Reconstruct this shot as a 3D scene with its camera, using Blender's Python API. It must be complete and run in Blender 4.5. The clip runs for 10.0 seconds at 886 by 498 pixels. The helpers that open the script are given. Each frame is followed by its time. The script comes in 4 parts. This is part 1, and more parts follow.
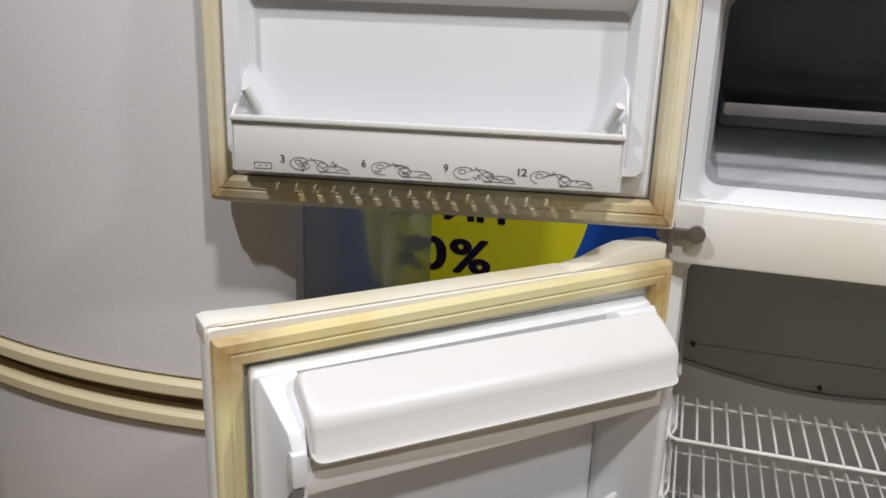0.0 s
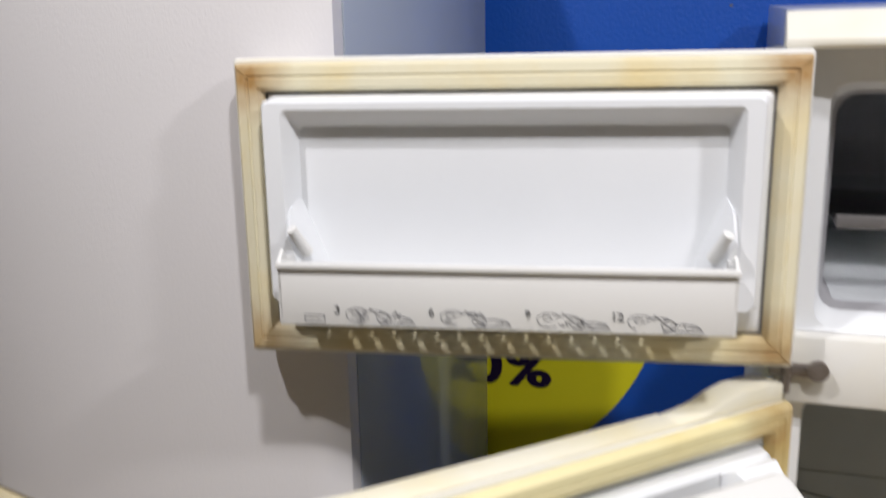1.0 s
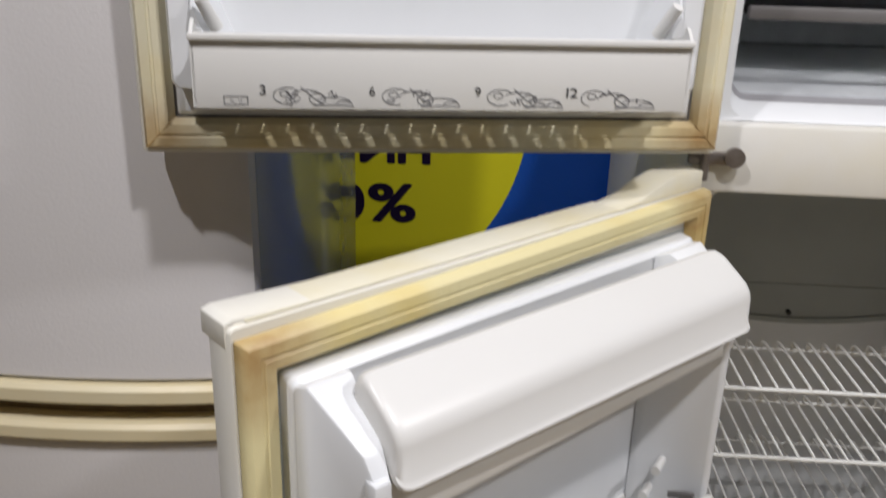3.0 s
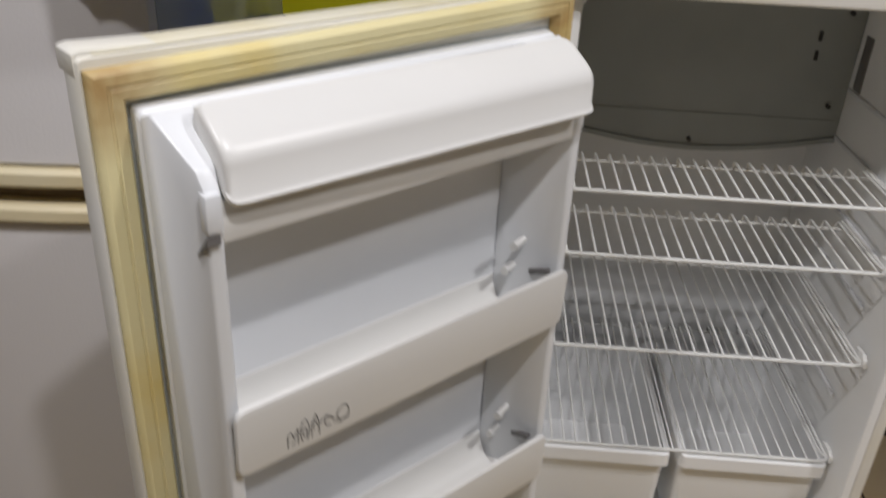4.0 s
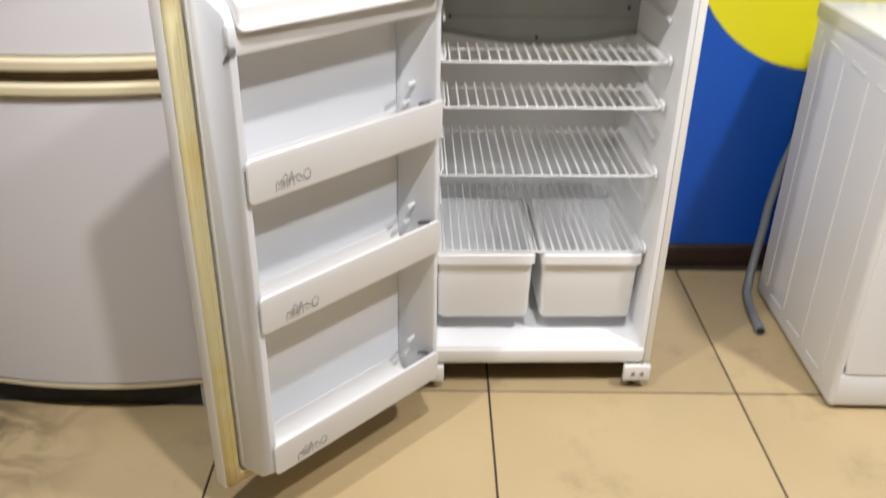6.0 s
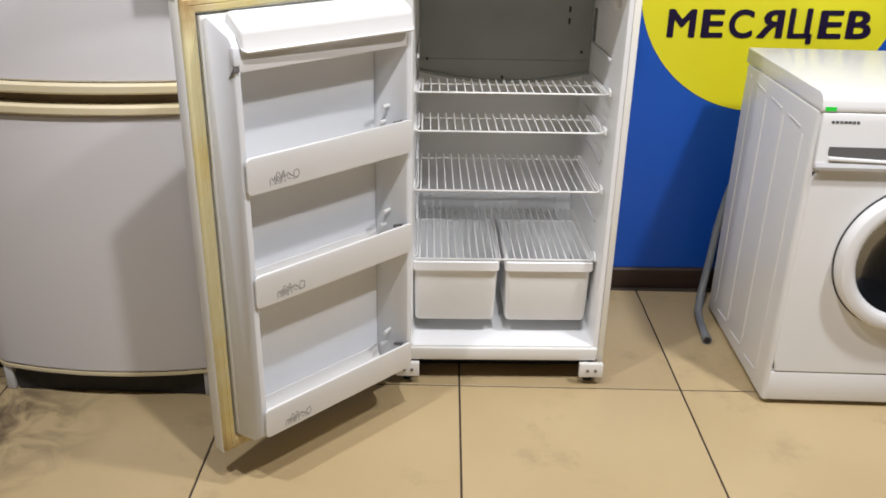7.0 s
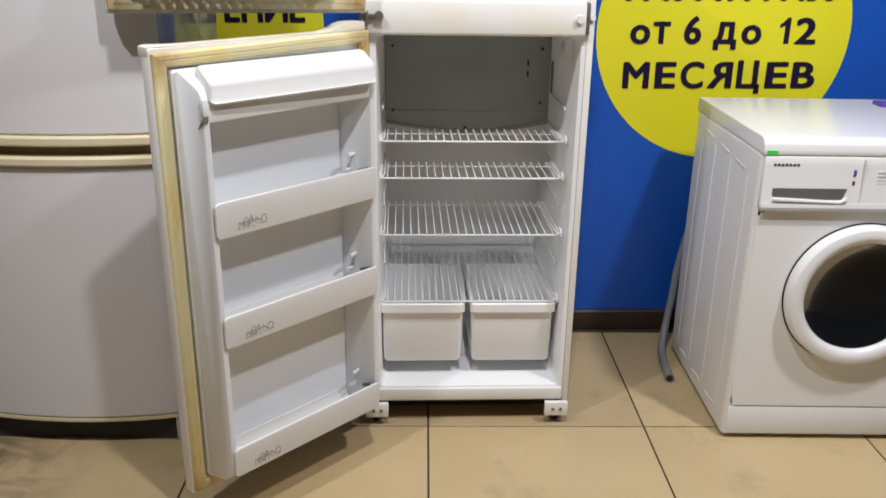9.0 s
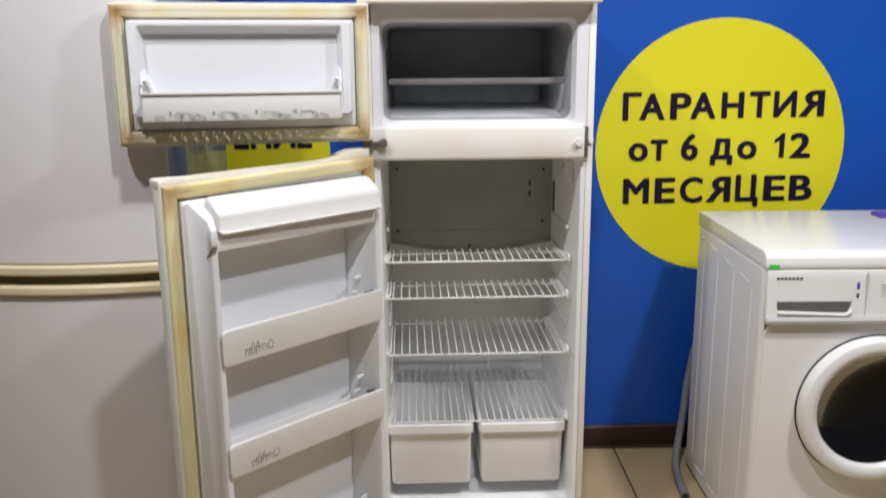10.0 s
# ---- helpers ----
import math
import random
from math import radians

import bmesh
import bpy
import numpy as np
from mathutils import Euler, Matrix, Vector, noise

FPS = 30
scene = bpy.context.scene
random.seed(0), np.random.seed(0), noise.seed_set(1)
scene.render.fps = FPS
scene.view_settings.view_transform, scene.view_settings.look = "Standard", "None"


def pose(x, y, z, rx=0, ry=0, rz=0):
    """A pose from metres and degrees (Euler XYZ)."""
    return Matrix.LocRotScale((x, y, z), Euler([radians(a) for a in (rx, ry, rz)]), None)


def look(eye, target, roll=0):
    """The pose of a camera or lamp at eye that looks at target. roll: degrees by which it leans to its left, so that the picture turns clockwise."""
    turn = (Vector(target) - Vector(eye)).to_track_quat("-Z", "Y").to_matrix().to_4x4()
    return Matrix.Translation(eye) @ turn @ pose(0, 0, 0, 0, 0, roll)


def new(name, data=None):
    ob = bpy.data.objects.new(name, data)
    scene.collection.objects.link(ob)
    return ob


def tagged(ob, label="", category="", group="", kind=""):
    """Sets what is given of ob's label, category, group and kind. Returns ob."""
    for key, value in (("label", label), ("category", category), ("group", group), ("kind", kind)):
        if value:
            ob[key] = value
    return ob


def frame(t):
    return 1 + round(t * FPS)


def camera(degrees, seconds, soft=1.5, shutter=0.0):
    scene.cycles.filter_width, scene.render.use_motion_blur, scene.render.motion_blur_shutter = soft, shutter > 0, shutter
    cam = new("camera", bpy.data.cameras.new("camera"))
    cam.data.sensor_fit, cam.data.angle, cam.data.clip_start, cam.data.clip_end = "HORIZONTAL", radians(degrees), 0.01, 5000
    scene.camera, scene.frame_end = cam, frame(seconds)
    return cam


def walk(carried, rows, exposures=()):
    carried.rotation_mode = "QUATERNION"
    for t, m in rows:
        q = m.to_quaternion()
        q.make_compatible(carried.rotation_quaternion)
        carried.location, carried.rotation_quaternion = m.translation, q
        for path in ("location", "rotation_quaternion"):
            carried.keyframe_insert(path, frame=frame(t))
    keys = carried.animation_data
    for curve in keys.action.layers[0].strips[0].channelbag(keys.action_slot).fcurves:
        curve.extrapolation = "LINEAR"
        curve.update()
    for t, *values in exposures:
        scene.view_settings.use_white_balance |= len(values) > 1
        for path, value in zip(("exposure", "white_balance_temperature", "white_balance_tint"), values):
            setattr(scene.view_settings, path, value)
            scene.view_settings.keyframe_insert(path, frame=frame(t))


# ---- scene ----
cam = camera(55.0, 10.0, soft=1.6, shutter=0.5)
PATH = [
    (0, (0.057, 0.151, 1.422), (-0.461, 1.989, 0.827), 2.0),
    (0.5, (0.035, 0.195, 1.414), (-0.483, 2.046, 0.859), 1.8),
    (1, (-0.036, 0.281, 1.469), (-0.626, 2.14, 1.026), -1.0),
    (1.5, (-0.153, 0.31, 1.495), (-0.47, 2.252, 1.138), -1.2),
    (2, (-0.204, 0.314, 1.472), (-0.384, 2.257, 1.035), 0.4),
    (2.5, (-0.2, 0.305, 1.409), (-0.318, 2.209, 0.809), 1.3),
    (2.7, (-0.197, 0.305, 1.388), (-0.298, 2.194, 0.74), 1.6),
    (3.8, (-0.083, 0.2, 1.312), (-0.15, 1.989, 0.421), 2.2),
    (4, (-0.04, 0.175, 1.298), (-0.106, 1.936, 0.353), 3.0),
    (4.5, (0.012, 0.088, 1.245), (-0.117, 1.813, 0.241), 3.9),
    (5, (0.025, -0.011, 1.213), (0.018, 1.654, 0.106), 5.4),
    (5.5, (-0.007, -0.248, 1.233), (0.09, 1.415, 0.125), 4.2),
    (6, (0.021, -0.481, 1.324), (0.092, 1.274, 0.369), 1.2),
    (6.2, (0.027, -0.552, 1.328), (0.099, 1.249, 0.46), 1.6),
    (7.5, (0.139, -0.901, 1.311), (0.173, 0.939, 0.53), 0.8),
    (8, (0.143, -0.911, 1.314), (0.184, 0.954, 0.593), 0.1),
    (8.5, (0.135, -0.904, 1.319), (0.21, 0.96, 0.6), 0.7),
    (9, (0.142, -0.904, 1.319), (0.234, 0.971, 0.629), 0.9),
    (9.5, (0.142, -0.906, 1.326), (0.225, 1.006, 0.744), 0.2),
    (10, (0.147, -0.908, 1.352), (0.223, 1.04, 0.905), -0.4),
]
EXPOSURES = [(0.0, -0.23, 6500, 10), (1.0, -0.05, 6500, 10), (2.5, -0.2, 6500, 10), (4.0, -0.36, 6500, 10), (4.7, 0.1, 6500, 10), (5.5, 0.53, 6500, 10), (6.2, 0.5, 6420, 10),
             (7.5, 0.28, 6350, 10), (8.5, 0.28, 6330, 10), (9.0, 0.14, 6330, 10), (9.5, 0.18, 6330, 10), (10.0, 0.05, 6400, 10)]
walk(cam, [(t, look(eye, target, roll)) for t, eye, target, roll in PATH], exposures=EXPOSURES)

# ---------------------------------------------------------------- light
world = bpy.data.worlds.new("world")
scene.world = world
world.use_nodes = True
world.node_tree.nodes["Background"].inputs[0].default_value = (0.9, 0.95, 1.0, 1)
world.node_tree.nodes["Background"].inputs[1].default_value = 0.05


def ceiling_lamp(x, y, z, watts, size):
    lamp = bpy.data.lights.new("ceiling_lamp", "AREA")
    lamp.shape, lamp.size, lamp.energy, lamp.color = "DISK", size, watts, (1.0, 0.98, 1.0)
    ob = new("ceiling_lamp", lamp)
    ob.matrix_basis = pose(x, y, z)
    return tagged(ob, "round white lamp set in the shop ceiling", "lamp")


ceiling_lamp(0.34, 0.06, 2.69, 27, 0.09)
ceiling_lamp(-0.80, 0.16, 2.69, 22.5, 0.07)
ceiling_lamp(1.55, 0.36, 2.69, 37, 0.16)


# ---------------------------------------------------------------- materials
def mat(name, color, rough=0.5, metal=0.0, second=None, scale=6.0, amount=0.5, grain=120.0, bump=0.0, spec=0.5, streak=None, coat=0.0):
    """A surface with a broad colour drift, a fine grain and a slight relief."""
    m = bpy.data.materials.new(name)
    m.use_nodes = True
    nt = m.node_tree
    b = nt.nodes["Principled BSDF"]
    b.inputs["Metallic"].default_value = metal
    b.inputs["Specular IOR Level"].default_value = spec
    b.inputs["Coat Weight"].default_value = coat
    tc = nt.nodes.new("ShaderNodeTexCoord")
    mp = nt.nodes.new("ShaderNodeMapping")
    nt.links.new(tc.outputs["Object"], mp.inputs[0])
    if streak:
        mp.inputs["Scale"].default_value = streak
    big = nt.nodes.new("ShaderNodeTexNoise")
    big.inputs["Scale"].default_value, big.inputs["Detail"].default_value = scale, 5
    nt.links.new(mp.outputs[0], big.inputs[0])
    ramp = nt.nodes.new("ShaderNodeValToRGB")
    ramp.color_ramp.elements[0].position, ramp.color_ramp.elements[1].position = 0.5 - 0.25 * amount, 0.5 + 0.3
    ramp.color_ramp.elements[0].color = (*color, 1)
    ramp.color_ramp.elements[1].color = (*(second or [c * 0.88 for c in color]), 1)
    nt.links.new(big.outputs[0], ramp.inputs[0])
    nt.links.new(ramp.outputs[0], b.inputs["Base Color"])
    fine = nt.nodes.new("ShaderNodeTexNoise")
    fine.inputs["Scale"].default_value, fine.inputs["Detail"].default_value = grain, 3
    nt.links.new(tc.outputs["Object"], fine.inputs[0])
    rr = nt.nodes.new("ShaderNodeMapRange")
    rr.inputs[3].default_value, rr.inputs[4].default_value = max(rough - 0.08, 0.02), min(rough + 0.08, 1)
    nt.links.new(fine.outputs[0], rr.inputs[0])
    nt.links.new(rr.outputs[0], b.inputs["Roughness"])
    if bump:
        bp = nt.nodes.new("ShaderNodeBump")
        bp.inputs["Strength"].default_value, bp.inputs["Distance"].default_value = 1.0, bump
        nt.links.new(fine.outputs[0], bp.inputs["Height"])
        nt.links.new(bp.outputs[0], b.inputs["Normal"])
    return m


WHITE = mat("white_enamel", (0.80, 0.79, 0.76), 0.38, second=(0.76, 0.74, 0.68), scale=3, grain=500, bump=0.0001)
YELLOWED = mat("yellowed_enamel", (0.81, 0.80, 0.76), 0.4, second=(0.79, 0.74, 0.58), scale=5, amount=0.2, grain=400, bump=0.0001)
LINER = mat("white_liner_plastic", (0.785, 0.80, 0.82), 0.35, second=(0.74, 0.755, 0.775), scale=4, grain=300)
CABINET = mat("white_cabinet_plastic", (0.87, 0.875, 0.875), 0.35, second=(0.83, 0.835, 0.835), scale=4, grain=300)
BIN = mat("white_bin_plastic", (0.74, 0.735, 0.715), 0.36, second=(0.71, 0.70, 0.675), scale=5, grain=300)


def gasket_material(name, corners, reach, fresh, aged):
    """Aged rubber: cream, yellow in long patches, brown where grime has soaked into the corners."""
    m = mat(name, fresh, 0.5, second=aged, scale=9, amount=0.2, grain=200, bump=0.0003, streak=(1, 1, 1))
    nt = m.node_tree
    b = nt.nodes["Principled BSDF"]
    src = b.inputs["Base Color"].links[0].from_socket
    tc = nt.nodes.new("ShaderNodeTexCoord")
    low = None
    for c in corners:
        d = nt.nodes.new("ShaderNodeVectorMath")
        d.operation = "DISTANCE"
        d.inputs[1].default_value = c
        nt.links.new(tc.outputs["Object"], d.inputs[0])
        if low is None:
            low = d.outputs["Value"]
        else:
            mn = nt.nodes.new("ShaderNodeMath")
            mn.operation = "MINIMUM"
            nt.links.new(low, mn.inputs[0])
            nt.links.new(d.outputs["Value"], mn.inputs[1])
            low = mn.outputs[0]
    fade = nt.nodes.new("ShaderNodeMapRange")
    fade.inputs[1].default_value, fade.inputs[2].default_value, fade.inputs[3].default_value, fade.inputs[4].default_value = 0.01, reach, 1.0, 0.0
    nt.links.new(low, fade.inputs[0])
    blot = nt.nodes.new("ShaderNodeTexNoise")
    blot.inputs["Scale"].default_value, blot.inputs["Detail"].default_value = 38, 6
    nt.links.new(tc.outputs["Object"], blot.inputs[0])
    mul = nt.nodes.new("ShaderNodeMath")
    mul.operation = "MULTIPLY"
    nt.links.new(fade.outputs[0], mul.inputs[0])
    nt.links.new(blot.outputs[0], mul.inputs[1])
    mul2 = nt.nodes.new("ShaderNodeMath")
    mul2.operation, mul2.use_clamp = "MULTIPLY", True
    mul2.inputs[1].default_value = 1.35
    nt.links.new(mul.outputs[0], mul2.inputs[0])
    mix = nt.nodes.new("ShaderNodeMix")
    mix.data_type = "RGBA"
    nt.links.new(mul2.outputs[0], mix.inputs["Factor"])
    nt.links.new(src, mix.inputs["A"])
    mix.inputs["B"].default_value = (0.36, 0.19, 0.05, 1)
    nt.links.new(mix.outputs["Result"], b.inputs["Base Color"])
    return m


GASKET = gasket_material("yellowed_gasket", [(x, 0.01, z) for x in (0.02, 0.57) for z in (1.165, 1.452)], 0.055, (0.73, 0.68, 0.50), (0.72, 0.56, 0.24))
GASKET_LOW = gasket_material("yellowed_lower_gasket", [(x, 0.05, z) for x in (0.02, 0.557) for z in (0.078, 1.085)], 0.07, (0.75, 0.67, 0.38), (0.70, 0.53, 0.16))
GASKET_DIRT = mat("brown_gasket_dirt", (0.42, 0.26, 0.09), 0.7, second=(0.20, 0.12, 0.05), scale=40, amount=0.7)
FREEZER = mat("dark_freezer_metal", (0.37, 0.365, 0.385), 0.36, metal=0.1, second=(0.44, 0.435, 0.455), scale=12, grain=150, bump=0.0004)
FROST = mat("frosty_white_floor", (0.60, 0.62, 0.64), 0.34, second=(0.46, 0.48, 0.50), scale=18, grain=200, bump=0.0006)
# Shelf trim grey, also the colour of slabs that stand for shade.
TRIM_AND_SHADE = mat("grey_freezer_trim", (0.17, 0.165, 0.165), 0.45, second=(0.13, 0.12, 0.115), scale=10)
# Cooling plate grey, used again where a band or ring stands for shade.
PLATE_AND_SHADE = mat("grey_cooling_plate", (0.33, 0.35, 0.34), 0.5, second=(0.28, 0.30, 0.29), scale=6, grain=250, bump=0.0003)
WIRE = mat("white_coated_wire", (0.82, 0.82, 0.80), 0.35, grain=300)
DARK = mat("dark_underside", (0.03, 0.028, 0.027), 0.8, second=(0.05, 0.045, 0.04), scale=20)
FAINT_PRINT = mat("faint_grey_print", (0.16, 0.16, 0.17), 0.6)
GREY_PRINT = mat("grey_print", (0.055, 0.055, 0.06), 0.6)
STEEL = mat("dull_steel", (0.30, 0.27, 0.25), 0.45, metal=0.8, second=(0.2, 0.16, 0.13), scale=60)
BLUE = mat("blue_wall_paint", (0.008, 0.090, 0.48), 0.40, second=(0.007, 0.079, 0.43), scale=2.5, grain=160, bump=0.0006)
YELLOW = mat("yellow_vinyl", (0.80, 0.74, 0.015), 0.5, second=(0.76, 0.70, 0.012), scale=2, grain=200)
INK = mat("dark_violet_lettering", (0.012, 0.005, 0.032), 0.6, spec=0.2)
SKIRT = mat("dark_brown_skirting", (0.035, 0.018, 0.012), 0.5, second=(0.05, 0.028, 0.018), scale=10, streak=(0.3, 4, 4))
GREY_WALL = mat("plain_wall_paint", (0.13, 0.14, 0.155), 0.8, scale=2)
CEIL = mat("ceiling_paint", (0.26, 0.265, 0.275), 0.85, scale=2)
PEBBLE = mat("white_pebbled_lacquer", (0.725, 0.705, 0.715), 0.42, second=(0.705, 0.69, 0.69), scale=3, grain=260, bump=0.0003)
SIDE = mat("grey_glossy_side", (0.42, 0.46, 0.52), 0.16, second=(0.38, 0.42, 0.48), scale=3, grain=30, spec=0.9, coat=0.3)
AGED = mat("aged_cream_plastic", (0.80, 0.765, 0.63), 0.42, second=(0.77, 0.69, 0.45), scale=14, amount=0.5, grain=300)
CREAM = mat("cream_handle_plastic", (0.72, 0.64, 0.44), 0.4, second=(0.70, 0.58, 0.34), scale=8)
GROOVE = mat("brown_handle_groove", (0.20, 0.14, 0.07), 0.6, second=(0.13, 0.085, 0.04), scale=14)
WASHER = mat("white_washer_enamel", (0.80, 0.80, 0.79), 0.24, second=(0.77, 0.77, 0.75), scale=3, grain=400, bump=0.0001)
WASHER_TRIM = mat("light_grey_washer_plastic", (0.62, 0.62, 0.62), 0.4)
RUBBER = mat("black_rubber", (0.015, 0.015, 0.017), 0.45)
DRUM = mat("steel_drum", (0.05, 0.05, 0.055), 0.4, metal=1.0, scale=20)
HOSE = mat("grey_hose_plastic", (0.22, 0.23, 0.235), 0.45, scale=20)
GREEN = mat("green_sticker", (0.03, 0.72, 0.06), 0.5)
VIOLET = mat("violet_print", (0.10, 0.06, 0.42), 0.5)
SLOT = mat("drawer_handle_shade", (0.13, 0.13, 0.13), 0.5)
GROUT = mat("dark_tile_grout", (0.065, 0.048, 0.034), 0.9, scale=20)


def tile_material():
    m = mat("beige_floor_tile", (0.52, 0.40, 0.22), 0.33, second=(0.45, 0.335, 0.175), scale=2.2, amount=0.9, grain=60, bump=0.0005)
    nt = m.node_tree
    b = nt.nodes["Principled BSDF"]
    src = b.inputs["Base Color"].links[0].from_socket
    info = nt.nodes.new("ShaderNodeObjectInfo")
    geo = nt.nodes.new("ShaderNodeNewGeometry")
    dirt = nt.nodes.new("ShaderNodeTexNoise")
    dirt.inputs["Scale"].default_value, dirt.inputs["Detail"].default_value, dirt.inputs["Roughness"].default_value = 3.5, 8, 0.7
    nt.links.new(geo.outputs["Position"], dirt.inputs[0])
    ramp = nt.nodes.new("ShaderNodeValToRGB")
    ramp.color_ramp.elements[0].position, ramp.color_ramp.elements[1].position = 0.56, 0.78
    nt.links.new(dirt.outputs[0], ramp.inputs[0])
    mix = nt.nodes.new("ShaderNodeMix")
    mix.data_type = "RGBA"
    nt.links.new(ramp.outputs[0], mix.inputs["Factor"])
    nt.links.new(src, mix.inputs["A"])
    mix.inputs["B"].default_value = (0.33, 0.25, 0.14, 1)
    spot = nt.nodes.new("ShaderNodeVectorMath")
    spot.operation = "DISTANCE"
    spot.inputs[1].default_value = (-1.08, 1.02, 0)
    nt.links.new(geo.outputs["Position"], spot.inputs[0])
    near = nt.nodes.new("ShaderNodeMapRange")
    near.inputs[1].default_value, near.inputs[2].default_value, near.inputs[3].default_value, near.inputs[4].default_value = 0.08, 0.42, 0.95, 0.0
    nt.links.new(spot.outputs["Value"], near.inputs[0])
    streaks = nt.nodes.new("ShaderNodeTexNoise")
    streaks.inputs["Scale"].default_value, streaks.inputs["Detail"].default_value, streaks.inputs["Distortion"].default_value = 9, 7, 1.2
    nt.links.new(geo.outputs["Position"], streaks.inputs[0])
    hard = nt.nodes.new("ShaderNodeMapRange")
    hard.inputs[1].default_value, hard.inputs[2].default_value = 0.40, 0.60
    nt.links.new(streaks.outputs[0], hard.inputs[0])
    grime = nt.nodes.new("ShaderNodeMath")
    grime.operation = "MULTIPLY"
    nt.links.new(near.outputs[0], grime.inputs[0])
    nt.links.new(hard.outputs[0], grime.inputs[1])
    mixed = nt.nodes.new("ShaderNodeMix")
    mixed.data_type = "RGBA"
    nt.links.new(grime.outputs[0], mixed.inputs["Factor"])
    nt.links.new(mix.outputs["Result"], mixed.inputs["A"])
    mixed.inputs["B"].default_value = (0.085, 0.06, 0.04, 1)
    hsv = nt.nodes.new("ShaderNodeHueSaturation")
    mr = nt.nodes.new("ShaderNodeMapRange")
    mr.inputs[3].default_value, mr.inputs[4].default_value = 0.94, 1.06
    nt.links.new(info.outputs["Random"], mr.inputs[0])
    nt.links.new(mr.outputs[0], hsv.inputs["Value"])
    nt.links.new(mixed.outputs["Result"], hsv.inputs["Color"])
    nt.links.new(hsv.outputs[0], b.inputs["Base Color"])
    return m


TILE = tile_material()


def glass_material():
    m = bpy.data.materials.new("dark_door_glass")
    m.use_nodes = True
    b = m.node_tree.nodes["Principled BSDF"]
    b.inputs["Base Color"].default_value = (0.010, 0.011, 0.013, 1)
    b.inputs["Transmission Weight"].default_value = 0.3
    b.inputs["Roughness"].default_value = 0.07
    b.inputs["IOR"].default_value = 1.3
    b.inputs["Specular IOR Level"].default_value = 0.08
    return m


GLASS = glass_material()
PANE = bpy.data.materials.new("clear_shelf_glass")
PANE.use_nodes = True
PANE.node_tree.nodes["Principled BSDF"].inputs["Base Color"].default_value = (0.80, 0.84, 0.84, 1)
PANE.node_tree.nodes["Principled BSDF"].inputs["Transmission Weight"].default_value = 1.0
PANE.node_tree.nodes["Principled BSDF"].inputs["Roughness"].default_value = 0.12

# ---------------------------------------------------------------- mesh tools
PLACE = {}


def thing(name, m, label, category, group="", kind=""):
    ob = new(name)
    ob.matrix_basis = m
    ob.empty_display_size = 0.05
    PLACE[ob] = m
    return tagged(ob, label, category, group, kind)


def finish(name, bm, material, smooth=True):
    bmesh.ops.recalc_face_normals(bm, faces=bm.faces)
    me = bpy.data.meshes.new(name)
    bm.to_mesh(me)
    bm.free()
    me.materials.append(material)
    if smooth:
        for p in me.polygons:
            p.use_smooth = True
        me.set_sharp_from_angle(angle=radians(35))
    return me


def part(name, bm, material, parent, label="", at=None, local=False, smooth=True):
    """One mesh under a thing or a part. bm is in world coordinates, or, with local, in those of the pose at."""
    at = PLACE[parent] if at is None else at
    if not local:
        bm.transform(at.inverted())
    ob = new(name, finish(name, bm, material, smooth))
    ob.parent = parent
    ob.matrix_basis = PLACE[parent].inverted() @ at
    PLACE[ob] = at
    return tagged(ob, label)


def again(ob, parent, at):
    """The mesh of a part once more, under the parent, at a pose in the world."""
    o = new(ob.name.split(".")[0], ob.data)
    o.parent = parent
    o.matrix_basis = PLACE[parent].inverted() @ at
    PLACE[o] = at
    return o


def solid(name, bm, material, label, category, kind="", m=None, group=""):
    """A thing that is one mesh."""
    m = m or Matrix()
    bm.transform(m.inverted())
    ob = new(name, finish(name, bm, material))
    ob.matrix_basis = m
    PLACE[ob] = m
    return tagged(ob, label, category, group, kind)


def box(x0, x1, y0, y1, z0, z1, bevel=0.0, seg=2, bm=None):
    own = bmesh.new()
    bmesh.ops.create_cube(own, size=1)
    for v in own.verts:
        v.co = Vector(((x0 + x1) / 2 + v.co.x * (x1 - x0), (y0 + y1) / 2 + v.co.y * (y1 - y0), (z0 + z1) / 2 + v.co.z * (z1 - z0)))
    if bevel:
        bmesh.ops.bevel(own, geom=own.edges[:], offset=bevel, segments=seg, profile=0.5, affect="EDGES")
    return join(bm, own)


def join(bm, own):
    if bm is None:
        return own
    me = bpy.data.meshes.new("tmp")
    own.to_mesh(me)
    own.free()
    bm.from_mesh(me)
    bpy.data.meshes.remove(me)
    return bm


def rod(a, b, r, sides=8, bm=None, r2=None):
    a, b = Vector(a), Vector(b)
    own = bmesh.new()
    bmesh.ops.create_cone(own, cap_ends=True, segments=sides, radius1=r, radius2=r if r2 is None else r2, depth=(b - a).length)
    own.transform(Matrix.Translation((a + b) / 2) @ (b - a).to_track_quat("Z", "Y").to_matrix().to_4x4())
    return join(bm, own)


def tube(points, r, sides=8, bm=None):
    pts = [Vector(p) for p in points]
    own = bmesh.new()
    loops = []
    for i, p in enumerate(pts):
        d = (pts[min(i + 1, len(pts) - 1)] - pts[max(i - 1, 0)]).normalized()
        q = d.to_track_quat("Z", "Y")
        loops.append([own.verts.new(p + q @ Vector((r * math.cos(2 * math.pi * k / sides), r * math.sin(2 * math.pi * k / sides), 0))) for k in range(sides)])
    for l0, l1 in zip(loops, loops[1:]):
        for k in range(sides):
            own.faces.new((l0[k], l0[(k + 1) % sides], l1[(k + 1) % sides], l1[k]))
    own.faces.new(loops[0][::-1])
    own.faces.new(loops[-1])
    return join(bm, own)


